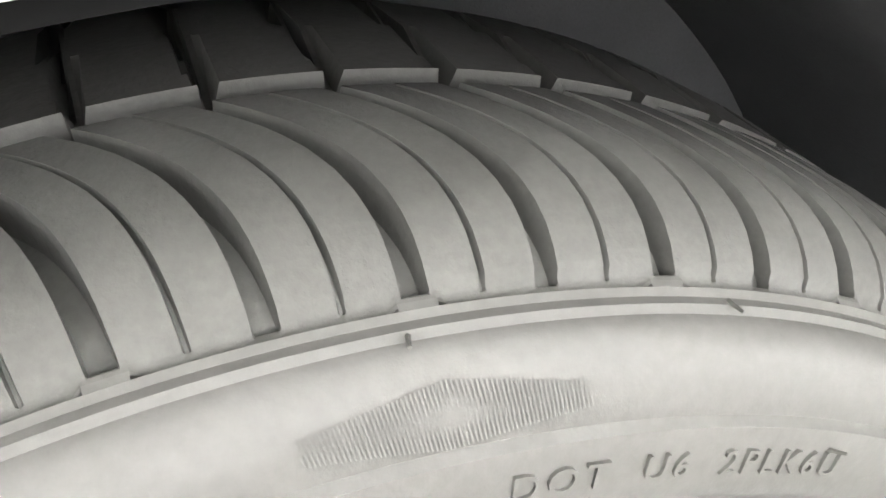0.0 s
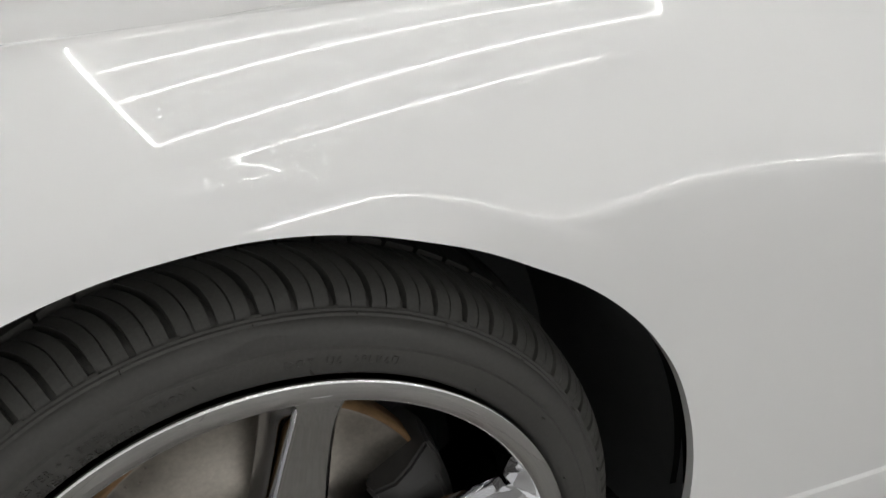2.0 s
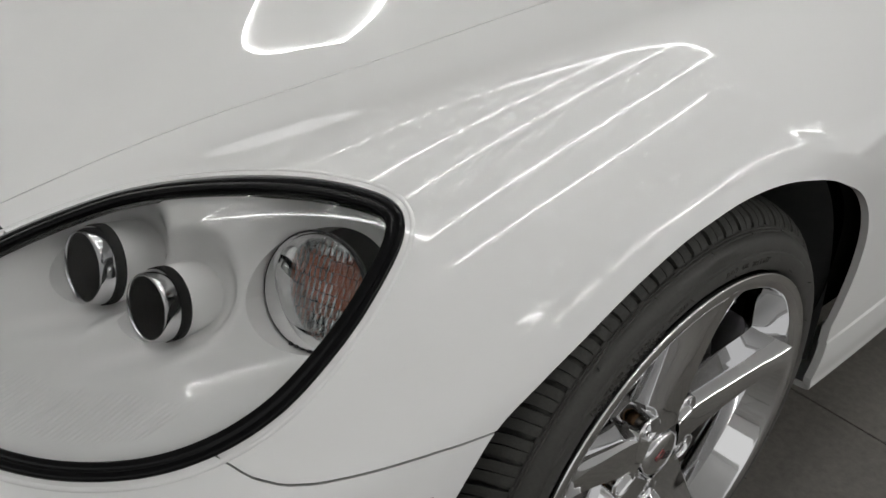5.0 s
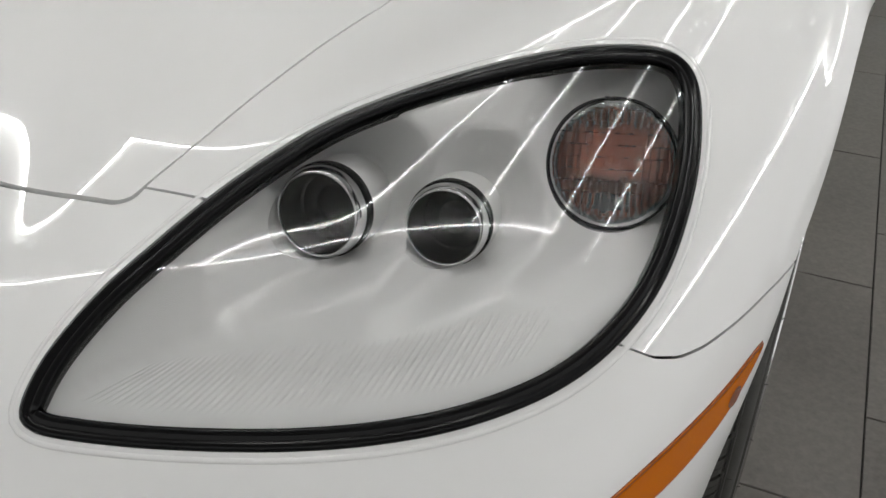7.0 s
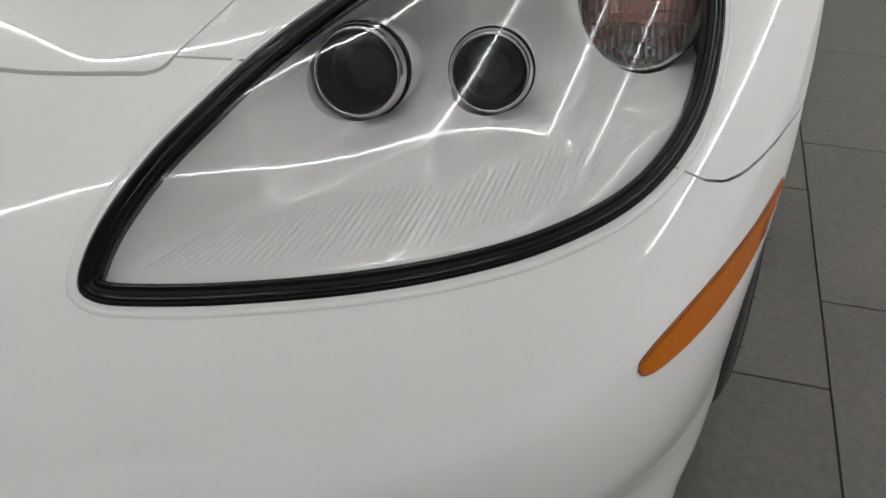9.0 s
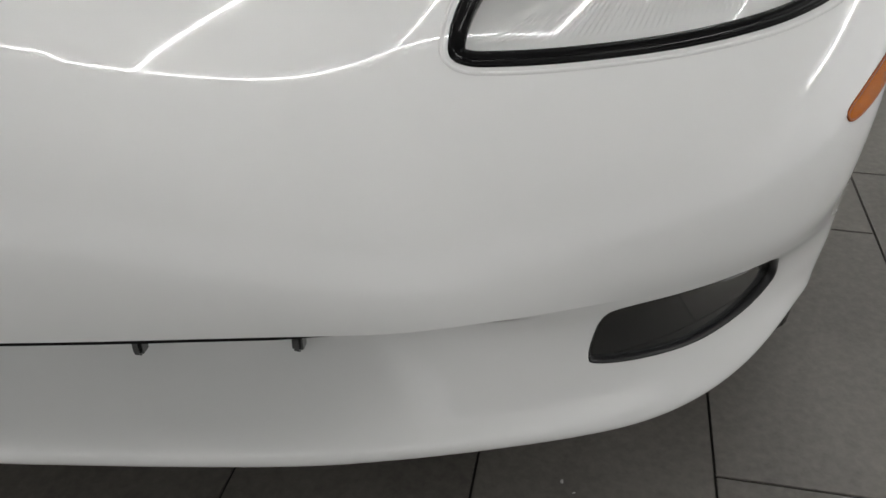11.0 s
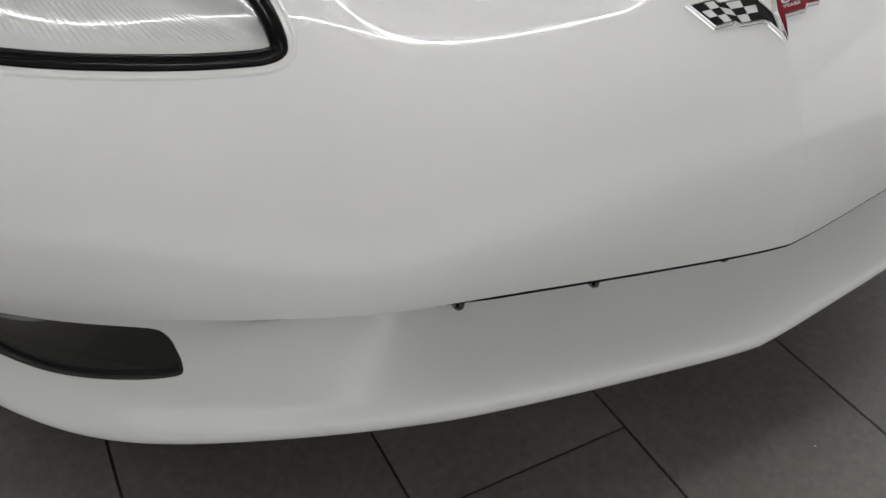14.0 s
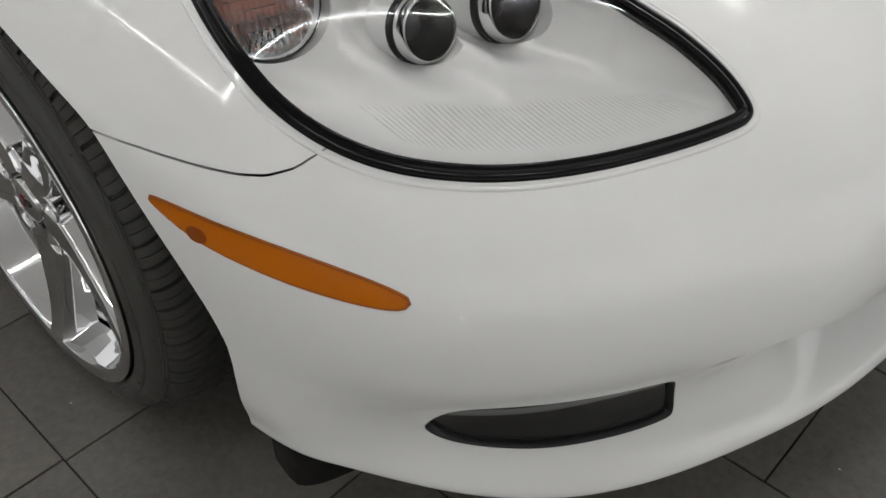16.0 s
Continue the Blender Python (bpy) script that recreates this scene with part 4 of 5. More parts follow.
def headlamp():
    top = new("headlamp")
    top.parent = car
    top["label"] = "clear headlamp with white bezel and twin projectors"
    cover = lens_skin.offset(-.002)
    lens = solid("lens", cover.mesh("lens", 0), top, "clear plastic headlamp lens", CLEAR)
    lens.visible_shadow = False
    # inner bezel
    uv = flat(lens_skin.v, lu, lv)
    w = lens_skin.v @ axis
    h = bezel_height(uv, w, lens_skin.fields["seal"])
    v = lens_skin.v + (h - w)[:, None] * axis
    bez = Skin(v, lens_skin.n.copy(), lens_skin.f, lens_skin.fields)
    renormal(bez)
    whole_bezel = bez
    for i, (c, d, r) in enumerate(PROJ + [TURN]):
        d3 = np.array(d) / np.linalg.norm(d)
        rel = bez.v - np.array(c)
        bez.fields["bore"] = np.linalg.norm(rel - (rel @ d3)[:, None] * d3, axis=1) - r * 1.05
        bez = bez.keep("bore")
    shell_ob = solid("bezel", bez.mesh("bezel", 0), top, "white moulded inner bezel", BEZEL)
    # each lamp sits in a white well that runs straight back from the bezel
    edges = bez.rim()
    for c, d, r in PROJ + [TURN]:
        d3 = np.array(d) / np.linalg.norm(d)
        rel = bez.v - np.array(c)
        on = np.abs(np.linalg.norm(rel - (rel @ d3)[:, None] * d3, axis=1) - r * 1.05) < 2e-4
        well = edges[on[edges].all(1)]
        ids, back = np.unique(well, return_inverse=True)
        k = len(ids)
        faces = [(a, b, b + k, a + k) for a, b in back.reshape(-1, 2).tolist()]
        solid("lamp_well", mesh_of("lamp_well", np.vstack([bez.v[ids], bez.v[ids] - d3 * .045]), faces), shell_ob, "", BEZEL)
    # fine slanting ribs pressed into the bezel's foot
    foot = even(catmull(flat([(.482, -.668, .545), (.56, -.648, .548), (.64, -.618, .556), (.72, -.572, .570), (.765, -.525, .585)], lu, lv), 8), 56)
    head = even(catmull(flat([(.505, -.640, .566), (.58, -.600, .580), (.66, -.560, .592), (.73, -.515, .605), (.765, -.490, .610)], lu, lv), 8), 56)
    bm = bmesh.new()
    for a, b in zip(foot[:-4], head[4:]):
        pts = np.array([a + (b - a) * t for t in np.linspace(0, 1, 6)])
        on, _ = drape(whole_bezel, pts, lu, lv, axis)
        cols = [[bm.verts.new(p + lu * q + axis * (.0002 + h - (.0007 if i in (0, 5) else 0))) for q, h in ((-.0024, -.0004), (-.0014, .0001), (0, .0003), (.0014, .0001), (.0024, -.0004))] for i, p in enumerate(on)]
        for m, n in zip(cols, cols[1:]):
            for k in range(4):
                bm.faces.new((m[k], m[k + 1], n[k + 1], n[k]))
    tagged(part("bezel_ribs", bm, BEZEL, top), kind="stuff")
    for c, d, r in PROJ:
        m = Matrix.Translation(c) @ Vector(d).to_track_quat("X", "Z").to_matrix().to_4x4()
        ring = solid("projector_ring", lathe("projector_ring", [(-.030, r * 1.0), (-.010, r * 1.03), (-.005, r * 1.035), (.002, r * 1.0), (.0052, r * .955), (.0066, r * .915), (.0062, r * .895), (.0035, r * .886)], 64), top, "chrome projector ring", CHROME)
        ring.matrix_basis = m
        tube_in = solid("projector_throat", lathe("projector_throat", [(.0036, r * .885), (.002, r * .875), (-.024, r * .86), (-.036, r * .84), (-.036, .0004)], 48), ring, "black projector throat", BLACK)
        sleeve = solid("projector_sleeve", lathe("projector_sleeve", [(-.014, r * 1.03), (-.016, r * 1.07), (-.075, r * 1.10)], 48), ring, "white plastic sleeve", BEZEL)
        solid("projector_gasket", lathe("projector_gasket", [(-.0085, r * 1.02), (-.0065, r * 1.062), (-.012, r * 1.075), (-.022, r * 1.06)], 48), ring, "black gasket behind the ring", BLACK)
        ball = [(-.026 + .010 * math.cos(t), r * .76 * math.sin(t) + .0003) for t in np.linspace(0, math.pi / 2, 14)] + [(-.027, r * .775), (-.030, r * .80), (-.036, r * .80)]
        solid("projector_glass", lathe("projector_glass", ball, 48), ring, "dark glass projector lens", GLASSD)
    c, d, r = TURN
    m = Matrix.Translation(c) @ Vector(d).to_track_quat("X", "Z").to_matrix().to_4x4()
    turn = solid("turn_lamp", lathe("turn_lamp", [(-.045, .012), (-.040, .024), (-.028, .038), (-.010, r * .96), (.002, r)], 56), top, "round clear turn lamp with amber bulb", SILVER)
    turn.matrix_basis = m
    rg = solid("turn_ring", lathe("turn_ring", [(-.004, r * 1.0), (.001, r * 1.03), (.003, r * 1.01), (.002, r * .975), (-.004, r * .97)], 64), turn, "dark ring", DARKRUB)
    dome = [(.002 + .012 * math.cos(t), r * .99 * math.sin(t) + .0003) for t in np.linspace(0, math.pi / 2, 12)]
    cov = solid("turn_cover", lathe("turn_cover", dome, 56), turn, "", CLEAR)
    cov.visible_shadow = False
    # rows of round-topped flutes in the turn lamp's lens
    rng = random.Random(7)
    bm = bmesh.new()
    for row in range(-5, 6):
        z = row * .0088
        half = math.sqrt(max(0, (r * .95) ** 2 - z * z))
        k = int(half * 2 / .0049)
        for i in range(k):
            y = -half + (i + .5) * half * 2 / k
            x = .001 + .009 * (1 - (y * y + z * z) / r ** 2)
            tip, slope = rng.uniform(.0, .0016), rng.uniform(-.0012, .0012)
            front = [(-.0024, 0), (-.0015, .0016), (0, .0022), (.0015, .0016), (.0024, 0)]
            rows3 = [[bm.verts.new((x + b + up * slope, y + a, z + up * .0043 + (tip * b / .0022 if up > 0 else 0))) for a, b in front] for up in (-1, 1)]
            back = [[bm.verts.new((x - .0016, y + a, z + up * .0043)) for a in (-.0024, .0024)] for up in (-1, 1)]
            for a in range(4):
                bm.faces.new((rows3[0][a], rows3[0][a + 1], rows3[1][a + 1], rows3[1][a]))
            bm.faces.new((back[0][1], back[0][0], back[1][0], back[1][1]))
            for e in (0, 1):
                bm.faces.new(([*rows3[e]] + back[e][::-1])[:: 1 if e else -1])
            bm.faces.new((rows3[0][0], rows3[1][0], back[1][0], back[0][0]))
            bm.faces.new((rows3[1][4], rows3[0][4], back[0][1], back[1][1]))
    bmesh.ops.recalc_face_normals(bm, faces=bm.faces)
    flutes = tagged(part("turn_flutes", bm, FLUTE, turn, smooth=False), kind="stuff")
    flutes.visible_shadow = False
    bulb = [(-.040 + .030 * math.cos(t), .013 * math.sin(t) + .0003) for t in np.linspace(0, math.pi / 2, 10)]
    solid("bulb", lathe("bulb", bulb, 24), turn, "amber bulb", AMBERB)
    part("amber_insert", box(.006, .066, .040, .003, (-.014, .004, .008)), AMBERB, turn, "amber plastic insert behind the flutes")
    part("lamp_socket", box(.006, .030, .014, .003, (-.014, 0, -.030)), BLACKG, turn, "black lamp socket")
    # rubber seal round the lens
    loop = even(seal_loop, 200, True)
    inset = np.roll(loop, -1, 0) - np.roll(loop, 1, 0)
    inset = np.stack([-inset[:, 1], inset[:, 0]], 1) / np.linalg.norm(inset, axis=1)[:, None]
    if signed((loop + inset * .004)[:1], seal_loop)[0] > 0:
        inset = -inset
    pos, nor = drape(side, loop + inset * .0068, lu, lv, axis)
    me = sweep("seal", pos, [(-.0080, -.010), (-.0080, .0002), (-.0066, .0016), (-.0020, .0016), (-.0006, .0000), (.0004, .0000), (.0014, .0014), (.0052, .0010), (.0066, -.0010), (.0066, -.010)], nor)
    solid("seal", me, top, "black rubber headlamp seal", RUBBER)
    # the paint rolls over into the lamp's opening
    edge, nor = drape(side, loop - inset * .0052, lu, lv, axis)
    roll = [(-.0024, -.0004), (-.0014, .0004), (-.0004, .0007), (.0006, .0007), (.0016, .0003), (.0024, -.0005), (.0024, -.0030), (-.0024, -.0030)]
    solid("opening_edge", sweep("opening_edge", edge, [(-x, z) for x, z in roll[::-1]], nor), top, "rolled white paint edge", PAINT)
    return top


FLUTE = material("fluted_clear", (.97, .97, .97), .02)
FLUTE.node_tree.nodes["Principled BSDF"].inputs["Transmission Weight"].default_value = 1.0
FLUTE.node_tree.nodes["Principled BSDF"].inputs["IOR"].default_value = 1.4
AMBERB = material("amber_bulb", (0.40, 0.095, 0.04), 0.3)
left_lamp = headlamp()
MIRROR = Matrix.Diagonal((-1, 1, 1, 1))


def mirror_part(ob, name=None):
    """The same part on the car's other side."""
    made = {}
    for o in (ob, *ob.children_recursive):
        c = o.copy()
        scene.collection.objects.link(c)
        made[o] = c
    for o, c in made.items():
        c.parent = made.get(o.parent, o.parent)
    made[ob].matrix_basis = MIRROR @ ob.matrix_basis
    return made[ob]


mirror_part(left_lamp)

# amber side markers, set into the bumper
mark = side.without("mark", .0006)
mk = new("side_marker")
mk.parent = car
mk["label"] = "long amber side marker lamp"
solid("marker_lens", mark.offset(.0014).mesh("marker_lens", .010), mk, "amber plastic lens", AMBER)
spot = even(catmull([(math.cos(a) * .011, math.sin(a) * .0085) for a in np.linspace(0, 6.283, 16, endpoint=False)], 2, True), 28, True)
bulb_c = flat([(.872, -.402, .490)], MARK_U, MARK_V)[0]
on, nn = drape(mark, np.vstack([bulb_c, bulb_c + spot]), MARK_U, MARK_V, np.array(MARK_AXIS))
bm = bmesh.new()
ring = [bm.verts.new(p + n * .0016) for p, n in zip(on[1:], nn[1:])]
tip = bm.verts.new(on[0] + nn[0] * .0021)
for a, b in zip(ring, ring[1:] + ring[:1]):
    bm.faces.new((a, b, tip))
part("marker_bulb", bm, AMBERK, mk, "dark amber bulb behind the lens")
rim_l, rim_n = drape(side, even(mark_loop, 90, True), MARK_U, MARK_V, np.array(MARK_AXIS))
solid("marker_frame", sweep("marker_frame", rim_l, [(-.0012, -.004), (-.0012, .0008), (.0012, .0018), (.0018, -.004)], rim_n), mk, "dark amber frame", AMBERD)
mirror_part(mk)

# fog lamps
whole = side.joined(low)
fogs = side.without("fog", .0).joined(low.without("fog", .0))
fg = new("fog_lamp")
fg.parent = car
fg["label"] = "smoked fog lamp sunk in the bumper"
solid("fog_lens", fogs.offset(-.007).mesh("fog_lens", .0), fg, "dark smoked lens", SMOKE)
fl, fnn = drape(whole, even(fog_loop, 120, True), FOG_U, FOG_V, np.array(FOG_AXIS))
solid("fog_frame", sweep("fog_frame", fl, [(-.0006, -.014), (-.0006, -.0015), (.0005, .0002), (.0022, -.0010), (.0046, -.0050), (.0060, -.014)], fnn), fg, "black rubber frame", DARKRUB)
mirror_part(fg)

# thin black slot tucked under the hem of the mouth
keel = hem_line[: 24 * 3 + 10]
keel = np.vstack([(keel * (-1, 1, 1))[:0:-1], keel])
bm = bmesh.new()
cols = [[bm.verts.new((x, y + d, z + h * float(1 - .7 * smooth(.32, .40, abs(x))))) for d, h in ((.0024, -.0002), (.0028, -.0056), (.040, -.0076), (.045, .0000))] for x, y, z in keel]
for a, b in zip(cols, cols[1:]):
    for i in range(4):
        j = (i + 1) % 4
        bm.faces.new((a[i], b[i], b[j], a[j]))
bm.faces.new(cols[0][::-1])
bm.faces.new(cols[-1])
bmesh.ops.recalc_face_normals(bm, faces=bm.faces)
part("mouth_slot", bm, BLACK, car, "black slot under the bumper's hem")
for x in (-.322, -.167, 0, .167, .322):
    y, z = (float(np.interp(abs(x), hem_line[:130, 0], hem_line[:130, k])) for k in (1, 2))
    part("grille_tab", box(.011, .016, .046, .003, (x, y + .079, z - .055)), BLACKG, car, "black plastic grille tab")

# nose badge: crossed flags in a chrome frame
RIGHT_FLAG = [(.0015, -.0150), (.0090, -.0150 + .0), (.0100, .0150), (.0420, .0190), (.0450, .0235), (.0640, .0260), (.0800, .0480), (.0520, .0440), (.0485, .0385), (.0100, .0330), (.0020, .0080), (-.0030, -.0020)]


def badge_point(x, h, lift):
    """A place on the nose, h metres up the slope from the badge's tip."""
    y = -.8005 + h * .68
    p = np.array([[x, y]])
    on, nn = drape(nose_skin, p, (1, 0, 0), (0, 1, 0), np.array((0, 0, 1.0)))
    return Vector(on[0] + nn[0] * lift)


nose_skin = fascia_half.joined(fascia_half.mirrored())


def plate(name, outline, lift, thick, mat, parent, label=""):
    bm = bmesh.new()
    topv = [bm.verts.new(badge_point(x, h, lift + thick)) for x, h in outline]
    bot = [bm.verts.new(badge_point(x, h, lift - .001)) for x, h in outline]
    f = bm.faces.new(topv)
    for i in range(len(outline)):
        j = (i + 1) % len(outline)
        bm.faces.new((topv[j], topv[i], bot[i], bot[j]))
    bmesh.ops.recalc_face_normals(bm, faces=bm.faces)
    bmesh.ops.bevel(bm, geom=[e for e in bm.edges if f in e.link_faces], offset=thick * .35, segments=2, affect="EDGES")
    bmesh.ops.triangulate(bm, faces=[q for q in bm.faces if len(q.verts) > 4])
    return part(name, bm, mat, parent, label, False)


badge = new("nose_badge")
badge.parent = car
badge["label"] = "chrome-framed checkered and red flag badge"
# outlines in (across, up the slope)
FRAME_L = [(.0, .0), (-.0053, .0102), (-.0127, .0239), (-.0172, .0273), (-.0438, .0307), (-.0482, .0358), (-.0704, .0375), (-.0882, .0753), (-.0571, .0729), (-.0527, .0667),
           (-.0142, .0618), (-.0104, .0560), (-.0005, .0358), (-.0012, .0180)]
FRAME_R = [(.0002, .0), (.0065, .0082), (.0124, .0273), (.0406, .0307), (.0450, .0365), (.0640, .0386), (.0830, .0787), (.0480, .0753), (.0450, .0680), (.0110, .0628), (.0065, .0546),
           (.0005, .0358), (-.0010, .0180)]


def inset(poly, d):
    """The outline moved inwards by d."""
    p = np.array(poly)
    e = np.roll(p, -1, 0) - p
    area = np.sum(p[:, 0] * np.roll(p[:, 1], -1) - np.roll(p[:, 0], -1) * p[:, 1])
    n = np.stack([-e[:, 1], e[:, 0]], 1) / np.linalg.norm(e, axis=1)[:, None] * np.sign(area)
    a, b = np.roll(n, 1, 0), n
    m = a + b
    return p + m * (d * 2 / np.maximum(np.sum(m * m, 1), .9))[:, None]


def bezelled(name, outline, parent, label):
    """A chrome frame: a skirt that slopes up to a rounded rim, and an inner wall down to the enamel."""
    rings = [[badge_point(x, h, lift) for x, h in (inset(outline, d) if d else outline)] for d, lift in ((0, -.001), (.0002, .0016), (.0012, .0026), (.0016, .0046), (.0021, .0052), (.0027, .0052), (.0031, .0046), (.0032, .0030))]
    bm = bmesh.new()
    loops = [[bm.verts.new(p) for p in q] for q in rings]
    k = len(outline)
    for a, b in zip(loops, loops[1:]):
        for i in range(k):
            j = (i + 1) % k
            bm.faces.new((a[i], a[j], b[j], b[i]))
    bmesh.ops.recalc_face_normals(bm, faces=bm.faces)
    return part(name, bm, FRAMEC, parent, label, False)


bezelled("badge_frame", FRAME_R, badge, "bright chrome frame")
bezelled("badge_frame", FRAME_L, badge, "bright chrome frame")
plate("red_flag", inset(FRAME_R, .0030), .0, .0045, BADGER, badge, "dark red enamel flag")
plate("checkered_flag", inset(FRAME_L, .0030), .0, .0045, BADGEK, badge, "black enamel flag")
FOOT = np.array([(-.0200, .0318), (-.0435, .0348), (-.0480, .0398), (-.0668, .0414)])
HEAD = np.array([(-.0155, .0574), (-.0520, .0620), (-.0565, .0682), (-.0800, .0704)])


def check_point(u, v):
    a = np.array([np.interp(u, (0, .45, .55, 1), FOOT[:, k]) for k in (0, 1)])
    b = np.array([np.interp(u, (0, .45, .55, 1), HEAD[:, k]) for k in (0, 1)])
    return tuple(a + (b - a) * v)


for i in range(5):
    for j in range(3):
        if (i + j) % 2 == 1:
            u0, u1, v0, v1 = i / 5 + .004, (i + 1) / 5 - .004, j / 3, (j + 1) / 3
            plate("check", [check_point(u0, v0), check_point(u1, v0), check_point(u1, v1), check_point(u0, v1)], .0045, .0003, WHITEB, badge)


def badge_text(body, size, x0, h0, wide):
    cu = bpy.data.curves.new("letters", "FONT")
    cu.body, cu.size, cu.extrude, cu.resolution_u, cu.space_character, cu.offset = body, size, .0002, 2, 1.1, size * .022
    ob = new("letters", cu)
    bpy.context.view_layer.update()
    me = bpy.data.meshes.new_from_object(ob.evaluated_get(bpy.context.evaluated_depsgraph_get()))
    bpy.data.objects.remove(ob)
    for v in me.vertices:
        v.co = badge_point(x0 + v.co.x * wide, h0 + v.co.y + v.co.x * .13 * wide, .0048 + v.co.z)
    solid("badge_numerals", me, badge, "", WHITEB)


badge_text("60", .0112, .0118, .0425, 2.3)
badge_text("YEARS", .0050, .0118, .0372, 1.62)
CROSS = [(.0500, .0665), (.0560, .0668), (.0570, .0690), (.0640, .0700), (.0650, .0725), (.0590, .0718), (.0585, .0735), (.0550, .0722), (.0545, .0705), (.0505, .0695)]
plate("badge_cross", [(x, h - .013) for x, h in CROSS], .0045, .0003, CHROME, badge, "small plain chrome shape")


# ---------- windscreen, cowl and the closed rear of the body ----------
GLASS = material("dark_glass", (0.006, 0.007, 0.007), 0.03, 0, 0, .6)


def ruled(name, lines, mat, label="", smooth_it=True):
    """A sheet through a few lines of equal length."""
    bm = bmesh.new()
    cols = [[bm.verts.new(p) for p in line] for line in lines]
    for a, b in zip(cols, cols[1:]):
        for i in range(len(a) - 1):
            bm.faces.new((a[i], b[i], b[i + 1], a[i + 1]))
    return part(name, bm, mat, car, label, smooth_it)


def bow(x_half, y_mid, y_side, z_mid, z_side, n=17):
    return [(x_half * t, y_mid + (y_side - y_mid) * t * t, z_mid + (z_side - z_mid) * t * t) for t in np.linspace(-1, 1, n)]


ruled("cowl", [bow(.735, .80, .70, .785, .785), bow(.745, .93, .80, .79, .80), bow(.75, .99, .86, .80, .81)], PLASTIC, "black plastic cowl under the windscreen")
ruled("windscreen", [bow(.75, .96, .83, .815, .828), bow(.70, 1.25, 1.10, .985, .985), bow(.62, 1.62, 1.50, 1.165, 1.135), bow(.58, 1.75, 1.66, 1.215, 1.180)], GLASS, "dark tinted windscreen")
ruled("roof", [bow(.58, 1.755, 1.665, 1.219, 1.184), bow(.57, 2.0, 1.95, 1.238, 1.20), bow(.55, 2.4, 2.35, 1.215, 1.175), bow(.62, 3.1, 3.0, 1.0, .96)], PAINT, "white roof")
for sgn in (1, -1):
    pillar = [((.748, .83, .830), (.800, .86, .822)), ((.70, 1.11, .990), (.735, 1.13, .975)), ((.62, 1.51, 1.140), (.65, 1.53, 1.125)), ((.58, 1.67, 1.186), (.61, 1.69, 1.172))]
    ruled("windscreen_pillar", [[(sgn * a[0], a[1], a[2]), (sgn * b[0], b[1], b[2])] for a, b in pillar], PAINT, "white windscreen pillar")
    ruled("side_window", [[(sgn * .80, 1.0, .83), (sgn * .74, 1.15, .97), (sgn * .61, 1.69, 1.17)], [(sgn * .83, 1.6, .85), (sgn * .76, 1.6, 1.0), (sgn * .60, 1.9, 1.19)],
                          [(sgn * .84, 2.3, .87), (sgn * .75, 2.3, 1.02), (sgn * .57, 2.4, 1.17)]], GLASS, "dark side window")
    flank = [[(sgn * x, y, z) for x, z in ((.80 + g, .842), (.868 + g, .78), (.915 + g, .66), (.902 + g, .48), (.855 + g, .30), (.845 + g, .20))] for y, g in ((1.58, 0), (2.1, .0), (2.7, .015), (3.3, -.03))]
    ruled("rear_quarter", flank, PAINT, "white rear quarter panel")
ruled("rear_deck", [bow(.80, 2.35, 2.35, .95, .842), bow(.80, 3.0, 2.95, .96, .845), bow(.77, 3.38, 3.30, .86, .80)], PAINT, "white rear deck")
ruled("rear_bumper", [bow(.77, 3.38, 3.30, .86, .80), bow(.86, 3.46, 3.30, .60, .60), bow(.82, 3.40, 3.30, .25, .22)], PAINT, "white rear bumper")
under = box(1.5, 3.6, .02, 0, (0, 1.45, .205))
part("underbody", under, BLACK, car, "black underbody", False)
rear_pair = []
for sgn in (1, -1):
    w = copy_thing(left_wheel, pose(sgn * .88, 2.685, AXLE_Z, 0, 0, 0 if sgn > 0 else 180))
    w.parent = car
    w.name = "rear_wheel"

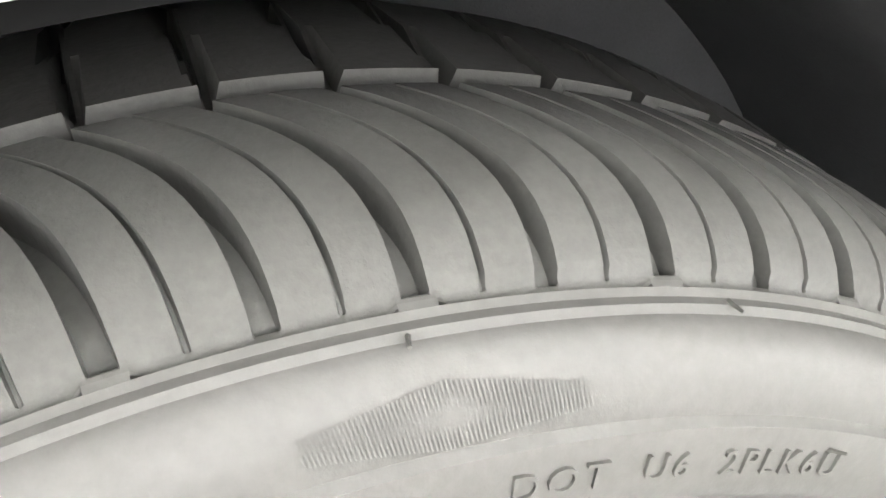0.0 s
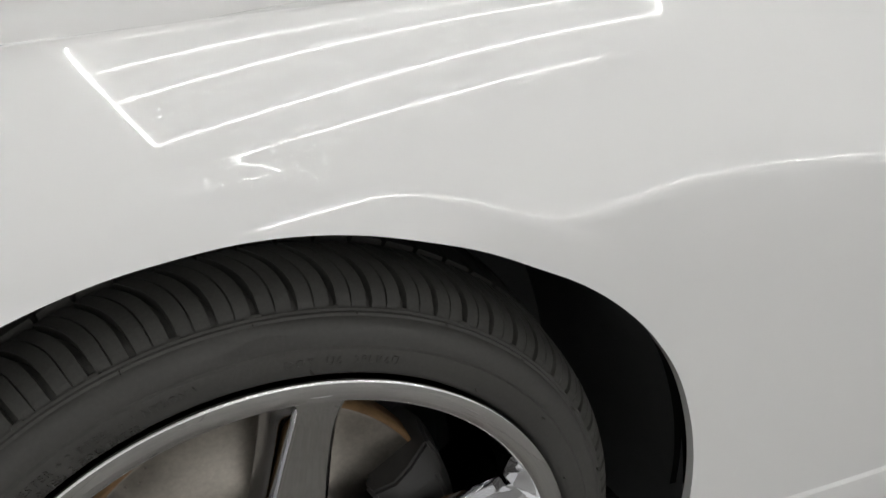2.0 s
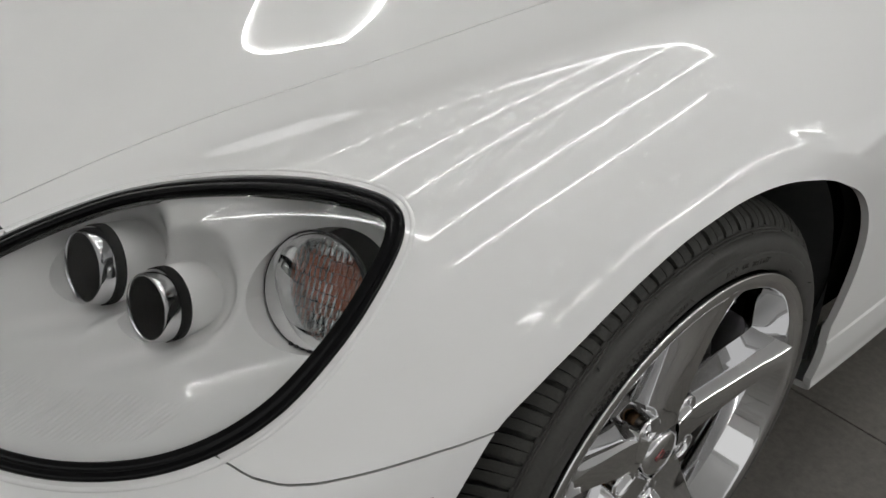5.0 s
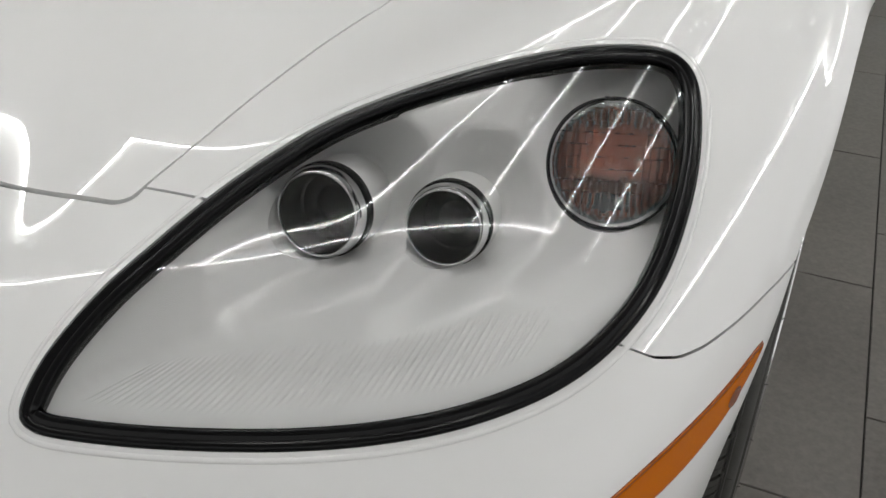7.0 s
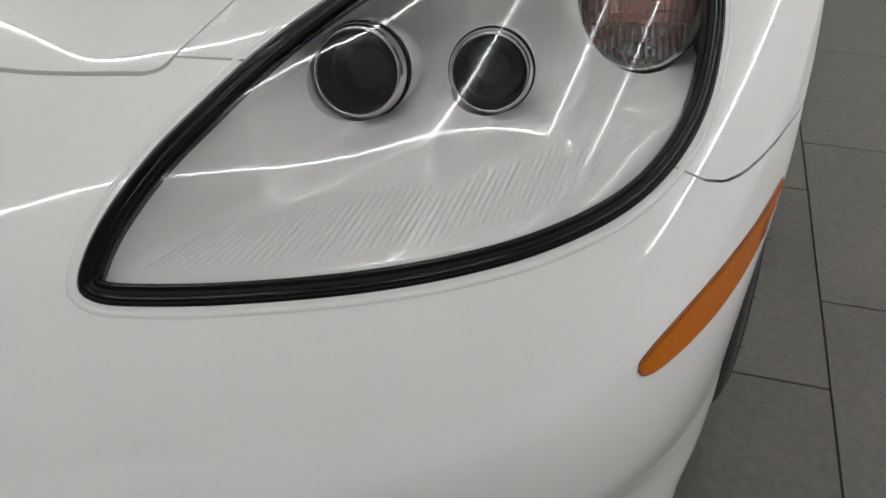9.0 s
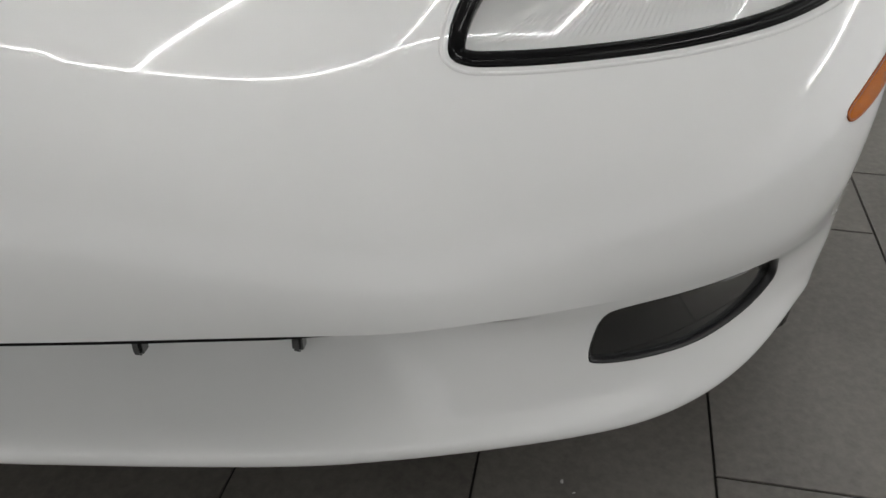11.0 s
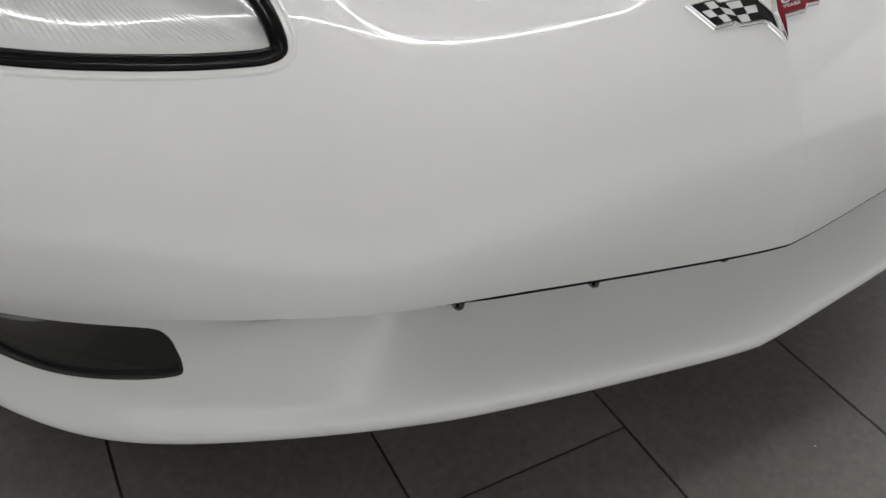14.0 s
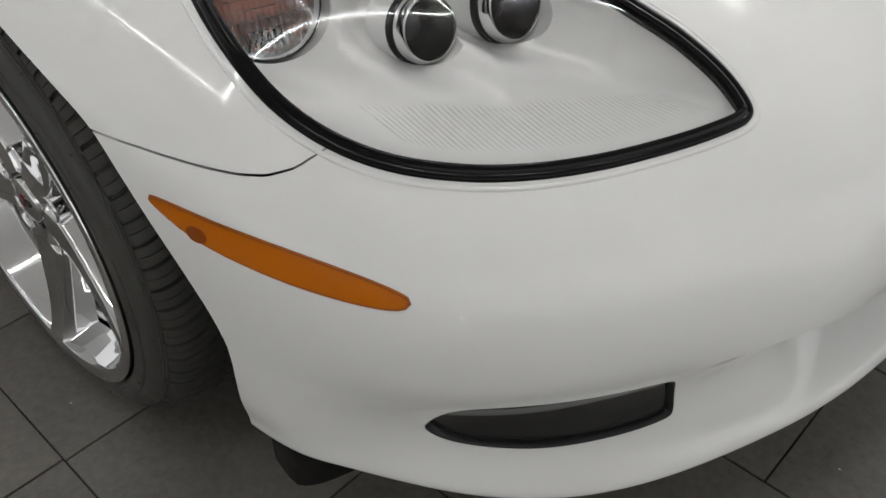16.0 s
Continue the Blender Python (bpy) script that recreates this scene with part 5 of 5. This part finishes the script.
# flakes of dirt on the tiles
CHIP = material("pale_chip", (0.5, 0.5, 0.48), 0.7)
rng = random.Random(7)
for x, y, s in ((.585, -.64, .010), (.60, -.655, .006), (.66, -.70, .008), (.675, -.705, .005), (.69, -.70, .004), (-.93, -.02, .005), (.10, -.93, .005), (-.30, -.86, .006)):
    bm = bmesh.new()
    bmesh.ops.create_icosphere(bm, subdivisions=1, radius=.5)
    for v in bm.verts:
        v.co *= rng.uniform(.7, 1.2)
    bmesh.ops.transform(bm, matrix=Matrix.Translation((x, y, .001)) @ Matrix.Rotation(rng.uniform(0, 3), 4, "Z") @ Matrix.Diagonal((s, s * .5, .002, 1)), verts=bm.verts)
    tagged(part("dirt_flake", bm, CHIP, None, smooth=False), "small pale flake lying on the dark tiles", "debris", "flakes on the floor")


# ---------- floor tiles ----------
GAP, TOP = .003, .0
COLUMNS = [(-.985, -.680, -.404, .300), (-.680, -.384, -.998, .605), (-.384, -.093, -.797, .605), (-.093, .196, -1.19, .605), (.196, .481, -.99, .605), (.481, .765, -.79, .605),
           (.765, 1.073, -.596, .605), (1.073, 1.375, .231, .605)]
for k in range(10):
    COLUMNS.append((1.375 + k * .302, 1.677 + k * .302, .231 + .2 * (k + 1), .605))
    COLUMNS.append((-1.287 - k * .302, -.985 - k * .302, -.10 - .2 * k, .605))


def tile_mesh(w, l):
    bm = box(w - GAP, l - GAP, .008, .0007)
    me = bpy.data.meshes.new("tile")
    bm.to_mesh(me)
    bm.free()
    me.materials.append(FLOORM)
    return me


tile_cache, near_tiles, far_tiles = {}, [], []
for x0, x1, y0, step in COLUMNS:
    y = y0 - math.ceil((y0 + 4.3) / step) * step
    while y < 6.0:
        w = round(x1 - x0, 3)
        cx, cy = (x0 + x1) / 2, y + step / 2
        (near_tiles if abs(cx) < 2.6 and -2.3 < cy < 2.4 else far_tiles).append((w, step, cx, cy))
        y += step
near_tiles.sort(key=lambda q: q[2] ** 2 + (q[3] + .3) ** 2)
far_tiles += near_tiles[290:]
for w, step, cx, cy in near_tiles[:290]:
    if (w, step) not in tile_cache:
        tile_cache[(w, step)] = tile_mesh(w, step)
    o = new("tile", tile_cache[(w, step)])
    o.parent = floor
    o.matrix_basis = pose(cx, cy, TOP - .004)
bm = bmesh.new()
for w, step, cx, cy in far_tiles:
    bmesh.ops.create_cube(bm, size=1, matrix=Matrix.Translation((cx, cy, TOP - .004)) @ Matrix.Diagonal((w - GAP, step - GAP, .008, 1)))
tagged(part("outer_tiles", bm, FLOORM, floor, smooth=False), kind="stuff")
